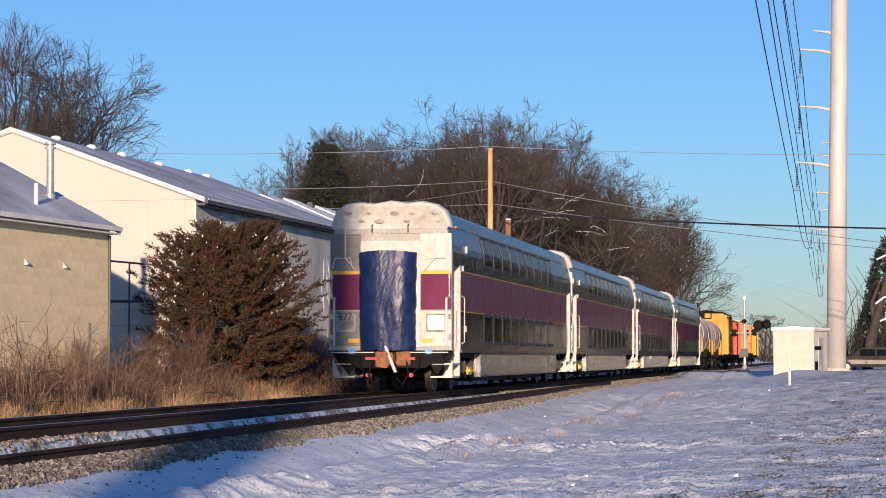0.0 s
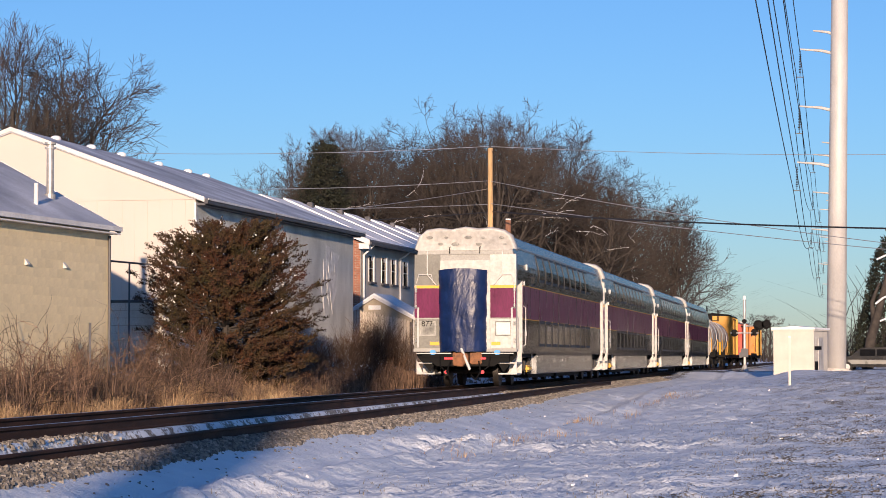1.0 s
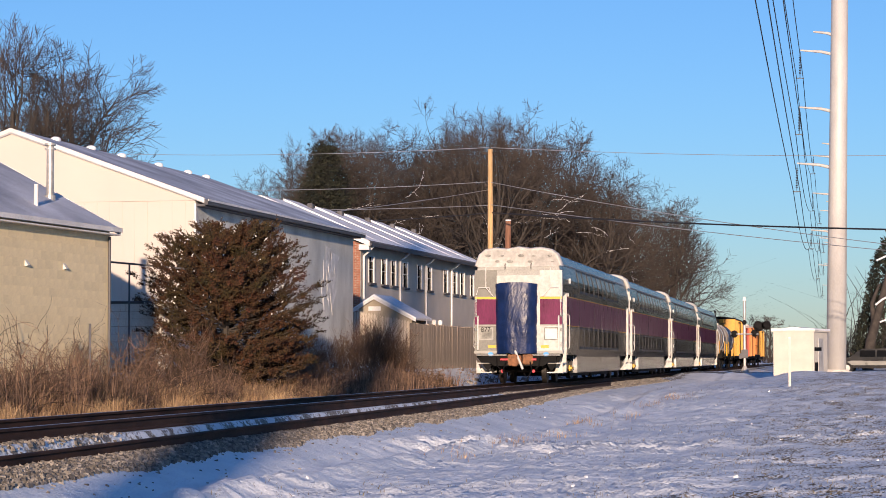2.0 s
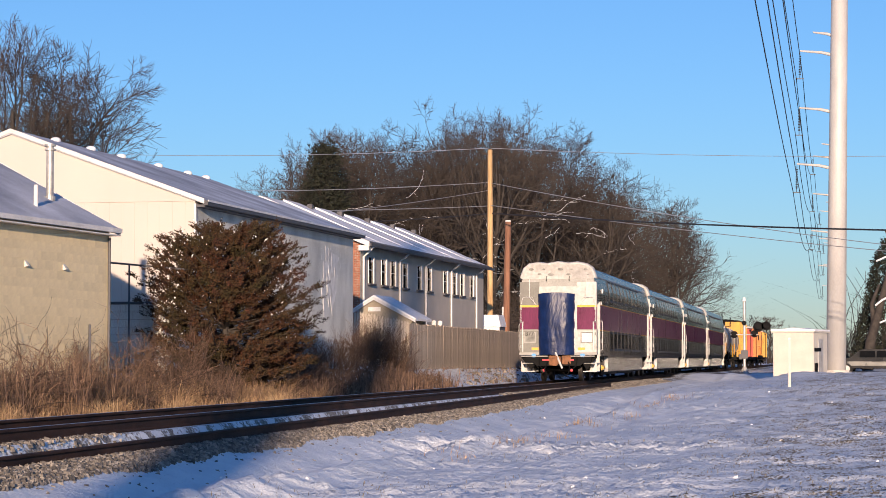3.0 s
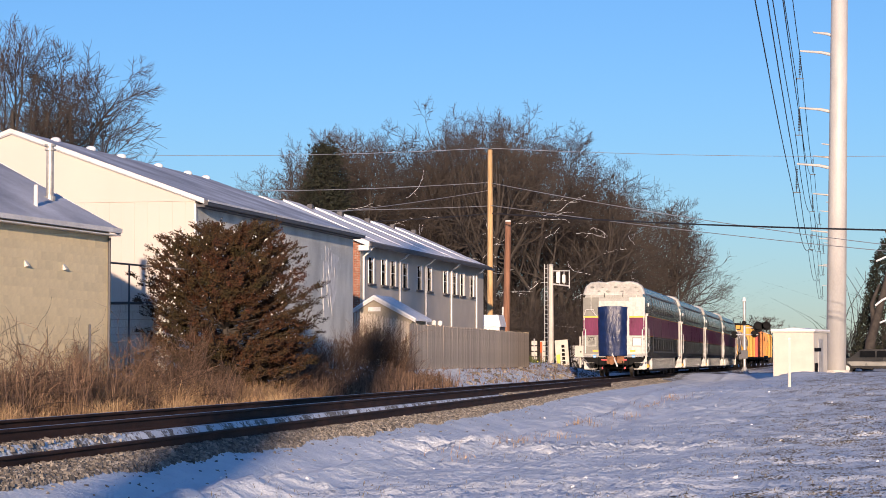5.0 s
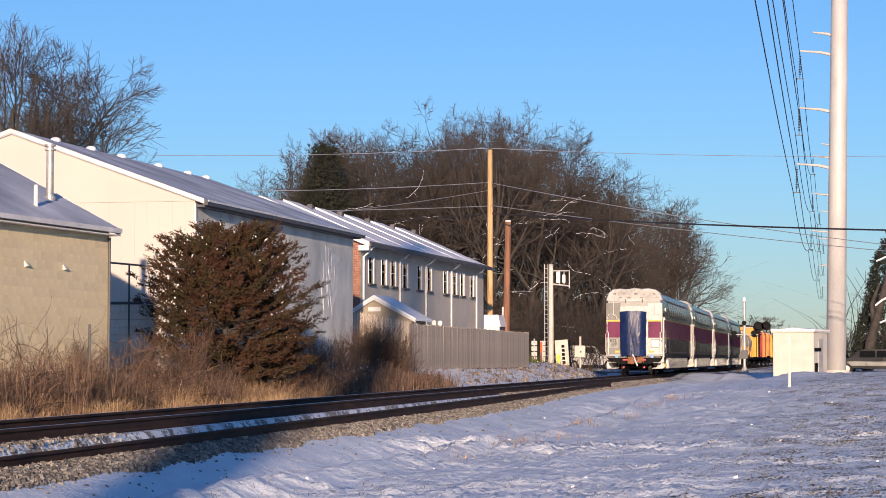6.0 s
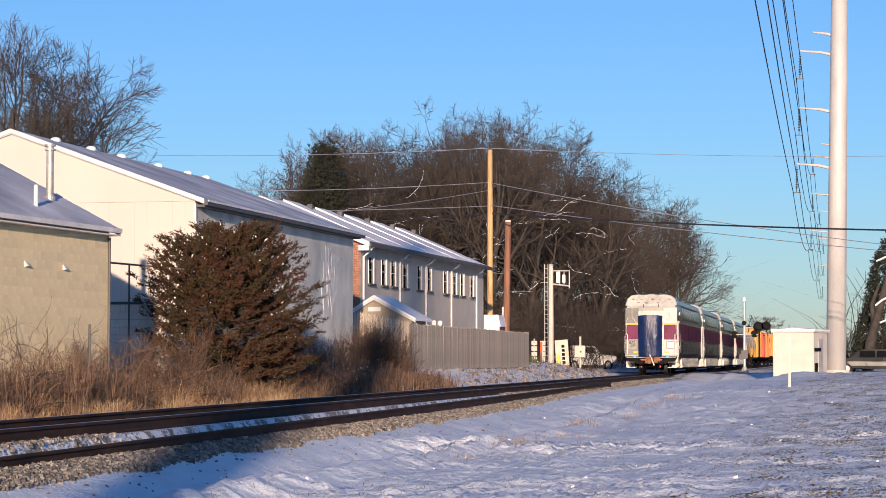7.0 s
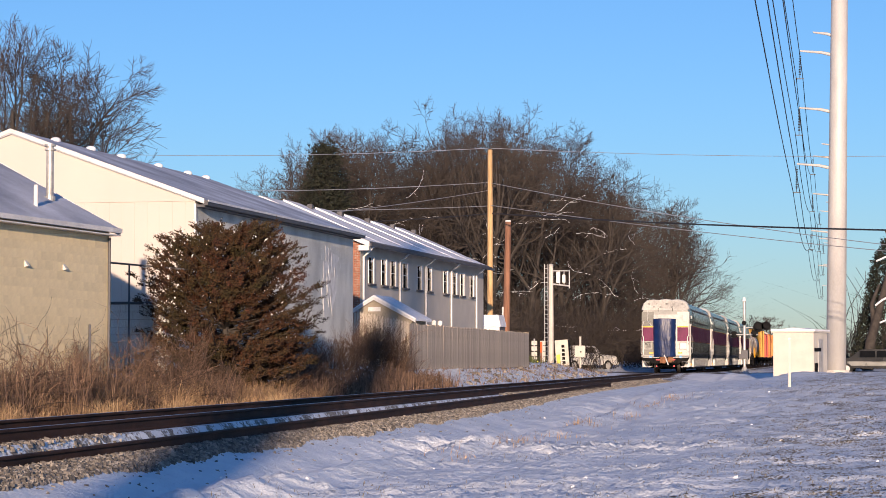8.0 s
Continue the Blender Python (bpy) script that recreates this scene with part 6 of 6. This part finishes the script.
def build_cabinet():
    x, y = place(8.0, 152.0)
    b = thing("relay_cabinet", pose(x, y, 0.1, 0, -4, 0), "white trackside equipment cabinet with posted notices", "cabinet")
    part("body", boxes((-0.45, 0.42, 0, 0.9, 0, 2.05), bevel=0.03), HUT_WHITE, b)
    part("side_panel", boxes((0.423, 0.45, 0.03, 0.87, 0.05, 2.0)), BLACK, b)
    for k in range(5):
        part("notice", boxes((-0.02, 0.18, -0.012, 0.0, 0.45 + k * 0.27, 0.64 + k * 0.27)), BLACK, b, "dark notice plate")
    part("notice", boxes((-0.4, -0.15, -0.012, 0.0, 0.5, 1.1)), LIME, b, "yellow notice plate")


def build_junction_box():
    x, y = place(9.0, 150.0)
    b = thing("junction_box", pose(x, y, 0.0), "pale metal junction box on a short post", "junction box")
    part("post", tubes(([(0, 0, -0.1), (0, 0, 2.35)], 0.07), ([(0, 0, -0.1), (0, 0, 0.15)], [0.25, 0.12])), HUT_WHITE, b)
    part("box", boxes((-0.34, 0.34, -0.25, 0.0, 1.0, 1.75), bevel=0.03), HUT_WHITE, b)
    part("lock", boxes((0.02, 0.1, -0.27, -0.25, 1.3, 1.4)), BLACK, b)


def wheel(parent, x, y, r, w=0.22):
    bm = bmesh.new()
    disc(bm, (x, y, r), (1, 0, 0), r, w / 2, 20)
    t = part("wheel", bm, RUBBER, parent, "black tyre")
    bm = bmesh.new()
    disc(bm, (x, y, r), (1, 0, 0), r * 0.62, w / 2 + 0.01, 16)
    part("rim", bm, SILVER, t)


def build_truck():
    x, y = place(9.9, 164.0)
    b = thing("pickup_truck", pose(x, y, 0.0, 0, 0, -40), "white pickup truck parked beside the woods", "pickup truck")
    bm = bmesh.new()
    side = [(-2.6, 0.45), (2.7, 0.45), (2.75, 0.95), (2.6, 1.1), (1.2, 1.2), (0.5, 1.8), (-0.9, 1.85), (-1.1, 1.15), (-2.6, 1.15)]
    prism(bm, side, -0.95, 0.95)
    bmesh.ops.rotate(bm, cent=(0, 0, 0), matrix=Matrix.Rotation(math.pi / 2, 3, 'Z'), verts=bm.verts[:])
    bmesh.ops.bevel(bm, geom=bm.edges[:], offset=0.06, segments=2, affect='EDGES')
    part("body", bm, WHITEP, b, "white painted body")
    part("windscreen", boxes((-0.8, 0.8, 0.62, 1.05, 1.3, 1.68)), DARKGLASS, b)
    part("side_window", boxes((-0.965, 0.965, -0.75, 0.4, 1.3, 1.7)), DARKGLASS, b)
    part("bumper", boxes((-0.95, 0.95, -2.75, -2.6, 0.45, 0.65), (-0.95, 0.95, 2.75, 2.85, 0.45, 0.65), bevel=0.02), SILVER, b)
    for px in (-0.86, 0.86):
        for py in (-1.6, 1.75):
            wheel(b, px, py, 0.4)
    for px in (-0.85, 0.7):
        part("tail_light", boxes((px, px + 0.15, -2.64, -2.6, 0.75, 1.05)), REDP, b)


def build_suv():
    x, y = place(28.0, 150.0)
    b = thing("parked_car", pose(x, y, -0.12, 0, 0, 82), "dark grey estate car with silver sills parked on the road", "car")
    bm = bmesh.new()
    side = [(-2.35, 0.4), (2.35, 0.4), (2.4, 0.75), (2.2, 0.95), (1.2, 1.08), (0.55, 1.62), (-1.5, 1.66), (-2.2, 1.1), (-2.4, 0.8)]
    prism(bm, side, -0.9, 0.9)
    bmesh.ops.rotate(bm, cent=(0, 0, 0), matrix=Matrix.Rotation(math.pi / 2, 3, 'Z'), verts=bm.verts[:])
    bmesh.ops.bevel(bm, geom=bm.edges[:], offset=0.07, segments=2, affect='EDGES')
    part("body", bm, SUV_PAINT, b)
    part("side_window", boxes((-0.915, 0.915, -1.6, -0.5, 1.1, 1.52), (-0.915, 0.915, -0.4, 0.6, 1.1, 1.52), bevel=0.01), DARKGLASS, b)
    part("windscreen", boxes((-0.7, 0.7, 0.7, 1.0, 1.12, 1.38)), DARKGLASS, b)
    part("sill", boxes((-0.92, 0.92, -1.6, 1.4, 0.55, 0.85), bevel=0.02), SILL, b, "silver lower side")
    for px in (-0.82, 0.82):
        for py in (-1.45, 1.45):
            wheel(b, px, py, 0.36)
    part("headlight", boxes((-0.85, -0.5, 2.3, 2.4, 0.7, 0.85), (0.5, 0.85, 2.3, 2.4, 0.7, 0.85)), WHITEP, b)


def build_small_shed():
    x, y = place(2.0, 136.5)
    b = thing("tool_shed", pose(x, y, 0.55, 0, 0, TURN), "small tool shed with pale snowy roof behind the fence", "shed")
    part("wall", boxes((0, 1.4, 0, 1.6, 0, 2.3)), TRIM_WHITE, b)
    part("roof", prism(bmesh.new(), [(-0.2, 2.25), (1.5, 2.25), (1.35, 2.95), (0.15, 2.95)], -0.15, 1.75), SNOW, b, "snow-covered roof")
    part("gable_trim", boxes((1.4, 1.43, 0.0, 1.6, 1.0, 2.3)), SHINGLE, b)


def build_bank_clutter():
    # orange cone, marker stakes, snow lumps on the bank
    x, y = place(5.65, 146.0)
    c = thing("traffic_cone", pose(x, y, ground_z(x, y), 0, 25, 0), "orange traffic cone fallen askew on the snowy bank", "traffic cone")
    part("cone", tubes(([(0, 0, 0), (0, 0, 0.75)], [0.2, 0.04]), sides=12), ORANGE, c)
    part("base", boxes((-0.24, 0.24, -0.24, 0.24, 0, 0.05)), ORANGE, c)
    x, y = place(5.9, 146.6)
    s = thing("warning_flag", pose(x, y, ground_z(x, y), 0, 0, 0), "lime yellow marker sheet standing on the bank", "marker")
    part("sheet", boxes((-0.15, 0.2, -0.02, 0.02, 0.25, 0.75), bevel=0.01), LIME, s)
    part("stake", tubes(([(0, 0.04, -0.1), (0, 0.04, 0.7)], 0.02)), POLE_RUST, s)
    x, y = place(6.35, 148.0)
    s = thing("marker_stake", pose(x, y, 0.2), "orange-topped wooden marker stake", "stake")
    part("stake", tubes(([(0, 0, -0.2), (0, 0, 1.1)], 0.06), sides=6), POLE_RUST, s)
    part("sleeve", tubes(([(0, 0, 1.1), (0, 0, 1.8)], 0.07), sides=8), ORANGE, s)
    for px, top in ((5.95, 2.3), (6.5, 2.0)):
        x, y = place(px, 149.0)
        s = thing("sign_post", pose(x, y, 0.2), "weathered white post with stacked small plates", "post")
        part("post", tubes(([(0, 0, -0.2), (0, 0, top - 0.3)], 0.05), sides=6), SILVER, s)
        for k in range(4):
            part("plate", boxes((-0.18, 0.18, -0.04, -0.02, 0.5 + k * 0.36, 0.78 + k * 0.36)), HUT_WHITE, s)
    # steel fence post in the weeds and pipe rail beside the shed
    x, y = place(-7.55, 49.0)
    s = thing("fence_post", pose(x, y, 0.0), "thin rusty steel fence post among the weeds", "post")
    part("post", tubes(([(0, 0, -0.2), (0, 0, 1.6)], 0.03), sides=5), TRIM_DARK, s)
    x, y = place(-8.8, 58.5)
    g = thing("pipe_rail", pose(x, y, 0.2, 0, 0, 0), "dark pipe guard rail between shed and warehouse", "railing")
    part("top_pipe", tubes(([(0, 0, 3.15), (2.2, 0.6, 2.95)], 0.025)), TRIM_DARK, g)
    part("post", tubes(([(0.75, 0.2, 0), (0.75, 0.2, 3.08)], 0.025)), TRIM_DARK, g)
    x, y = place(-9.15, 60.5)
    w = thing("low_block_wall", pose(x, y, 0.1, 0, 0, TURN), "low unpainted block wall with a snowy coping", "wall")
    for row in range(11):
        for k in range(5):
            x0 = k * 0.4 - (0.2 if row % 2 else 0)
            part("block", boxes((x0 + 0.006, x0 + 0.394, 0, 0.2, row * 0.2 + 0.006, row * 0.2 + 0.194)), BLOCK_GREY, w)
    part("mortar", boxes((-0.2, 1.75, 0.015, 0.19, -0.2, 2.2)), MORTAR, w)
    part("coping", boxes((-0.22, 1.8, -0.05, 0.25, 2.2, 2.27), bevel=0.02), TRIM_DARK, w)


def lumps(name, spots, material, label, seed):
    """Small irregular stones or clods, joined."""
    r = random.Random(seed)
    V, F = [], []
    base = [(-1, -1, -1), (1, -1, -1), (1, 1, -1), (-1, 1, -1), (-0.7, -0.7, 0.8), (0.8, -0.6, 0.7), (0.6, 0.7, 0.9), (-0.6, 0.8, 0.7)]
    quads = ((4, 5, 6, 7), (0, 1, 5, 4), (1, 2, 6, 5), (2, 3, 7, 6), (3, 0, 4, 7))
    for x, y, z, s in spots:
        a = r.uniform(0, 6.28)
        ca, sa = math.cos(a), math.sin(a)
        sx, sy, sz = s * r.uniform(0.7, 1.3), s * r.uniform(0.7, 1.3), s * r.uniform(0.5, 1.0)
        tx, ty = r.uniform(-0.4, 0.4), r.uniform(-0.4, 0.4)
        i = len(V)
        for bx, by, bz in base:
            px, py, pz = (bx + r.uniform(-.25, .25)) * sx, (by + r.uniform(-.25, .25)) * sy, (bz + r.uniform(-.25, .25)) * sz
            V.append((x + px * ca - py * sa, y + px * sa + py * ca, z + pz + px * tx + py * ty))
        F += [tuple(i + q for q in f) for f in quads]
    me = bpy.data.meshes.new(name)
    me.from_pydata(V, [], F)
    me.materials.append(material)
    return tagged(new(name, me), label, "stones", kind="stuff")


def stone_material():
    m = mat("ballast_stone", (0.235, 0.212, 0.185), 0.9, 0, 0.3, 6, 0.3, 60)
    vary(m, 0.45, 1.5, True)
    return m


def build_ballast():
    r = random.Random(31)
    stone = stone_material()
    spots = []
    for k in range(15000):
        y = 22 + 48 * r.random() ** 1.5
        x = 1.5 + 0.38 * r.random() ** 1.6 * (1 + 0.5 * noise.noise((y * 0.5, 0, 4)))
        spots.append((x, y, ground_z(x, y) + 0.005, r.uniform(0.018, 0.044)))
    for k in range(9000):
        y = 66 + 60 * r.random()
        x = r.uniform(1.1, 1.85)
        spots.append((x, y, ground_z(x, y) + 0.005, r.uniform(0.02, 0.045)))
    for k in range(200):
        y = 24 + 50 * r.random() ** 1.5
        x = 1.8 + abs(r.gauss(0, 0.45))
        spots.append((x, y, ground_z(x, y), r.uniform(0.010, 0.028)))
    for k in range(5000):
        y = 22 + 60 * r.random() ** 1.5
        x = r.choice((r.uniform(0.95, 1.36) if y < 30 else 0.0, r.uniform(-2.2, -0.85), r.uniform(-0.6, 0.6)))
        spots.append((x, y, ground_z(x, y) + 0.005, r.uniform(0.014, 0.034)))
    lumps("ballast", spots, stone, "pale grey and tan crushed ballast stones", 32)
    spots = []
    for k in range(90):
        y = 26 + 60 * r.random() ** 1.3
        x = r.uniform(2.2, 13)
        spots.append((x, y, ground_z(x, y) + 0.01, r.choice((0.008, 0.01, 0.014, 0.03)) * r.uniform(0.6, 1.2)))
    lumps("snow_clod", spots, SNOW, "scattered clods of frozen snow", 33)
    spots = []
    for k in range(260):
        x, y = r.uniform(-5.6, -3.2), r.uniform(86, 146)
        spots.append((x, y, ground_z(x, y) + 0.02, 0.03 + 0.13 * r.random() ** 3))
    lumps("bank_stone", spots, stone, "broken stones and clods on the snowy bank", 34)


def build_verge_grass():
    r = random.Random(41)
    spots = []
    for k in range(26000):
        y = 24 + 85 * r.random() ** 1.4
        x = r.uniform(3.4, 22)
        if noise.noise((x * 0.6, y * 0.3, 6)) + 0.4 * noise.noise((x * 2, y * 1.1, 16)) + 0.25 * smoothstep(6, 12, x) < r.uniform(0.05, 0.4):
            continue
        spots.append((x, y, ground_z(x, y) - 0.01, r.uniform(0.02, 0.085)))
    blades("short_grass", spots, DULL_GRASS, "short dull grass poking through thin snow", r, 0.8, 2, 0.005)
    spots = []
    for cx, cy, n, h in ((4.3, 46, 60, 0.22), (4.6, 52, 40, 0.2), (4.2, 60, 60, 0.2), (5.0, 66, 40, 0.18), (4.8, 74, 50, 0.2), (5.2, 80, 50, 0.2), (3.9, 41, 30, 0.2)):
        for k in range(n):
            x, y = cx + r.gauss(0, 0.25), cy + r.gauss(0, 0.9)
            spots.append((x, y, ground_z(x, y) - 0.01, h * r.uniform(0.4, 1.2)))
    blades("verge_grass", spots, STRAW, "tufts of dry straw-coloured grass in the snow", r, 0.7, 2, 0.005)
    spots = []
    for k in range(420):
        x, y = r.uniform(-5.8, -3.0), r.uniform(86, 146)
        if noise.noise((x * 0.8, y * 0.25, 66)) < 0.12:
            continue
        spots.append((x, y, ground_z(x, y) - 0.01, r.uniform(0.05, 0.5)))
    # short brown blades that draw the dark streaks over the bank's snow
    for k in range(1500):
        x, y = r.uniform(-6.0, -3.1), r.uniform(85, 146)
        if noise.noise((x * 1.2, y * 0.5, 81)) > -0.12:
            spots.append((x, y, ground_z(x, y) - 0.01, r.uniform(0.08, 0.3)))
    blades("bank_grass", spots, BRAMBLE, "dull flattened grass and thin brown streaks on the snowy bank below the fence", r, 1.1, 2, 0.012)
    green = vary(mat("green_weeds", (0.10, 0.115, 0.035), 0.9, 0, 0.3, 2.0, 0), 0.5, 1.4, True)
    cx, cy = place(4.35, 131)
    spots = []
    for k in range(600):
        x, y = cx + r.gauss(0, 0.4), cy + r.gauss(0, 3.0)
        spots.append((x, y, ground_z(x, y) - 0.02, r.uniform(0.15, 0.5)))
    blades("green_weed", spots, green, "patch of low green weeds on the bank", r, 0.8, 2, 0.02)


build_hut()
build_sign_post()
build_crossing_signal()
build_signal_mast()
build_cabinet()
build_junction_box()
build_truck()
build_suv()
build_small_shed()
build_bank_clutter()
build_ballast()
build_verge_grass()

# wires across the track
def span(a, b, sag, r, material, label):
    (xa, ya), (xb, yb) = place(*a[:2]), place(*b[:2])
    wire("overhead_wire", (xa, ya, a[2]), (xb, yb, b[2]), sag, r, material, label)


span((2.97, 140, 9.79), (30.0, 104, 6.6), 0.25, 0.045, WIRE, "thick black cable spanning across the track")
span((-20.0, 150, 9.9), (2.97, 140, 9.79), 0.4, 0.035, WIRE, "thick black cable spanning behind the houses")
span((2.80, 140, 11.69), (34.0, 112, 5.2), 0.5, 0.02, WIRE_PALE, "thin pale overhead wire above the track")
span((2.80, 140, 10.3), (34.0, 110, 5.0), 0.3, 0.02, WIRE_PALE, "thin pale overhead wire above the track")
span((-25.0, 150, 12.2), (2.80, 140, 11.69), 0.4, 0.02, WIRE_PALE, "thin pale overhead wire above the houses")
span((-25.0, 150, 10.9), (2.80, 140, 10.24), 0.3, 0.02, WIRE_PALE, "thin pale overhead wire above the houses")
span((-25.0, 150, 14.4), (2.80, 140, 13.8), 0.3, 0.016, WIRE_PALE, "thin pale overhead wire above the houses")
span((2.80, 140, 13.8), (40.0, 140, 13.6), 0.4, 0.016, WIRE_PALE, "thin pale overhead wire above the track")
span((2.80, 140, 11.2), (-14.0, 112, 7.4), 0.3, 0.02, WIRE_PALE, "thin service wire running to the row house")

x, y = place(-5.69, 60.0)
cedar(pose(x, y, -0.05), 4.1, 4.7, 6)
build_weeds()
motions()
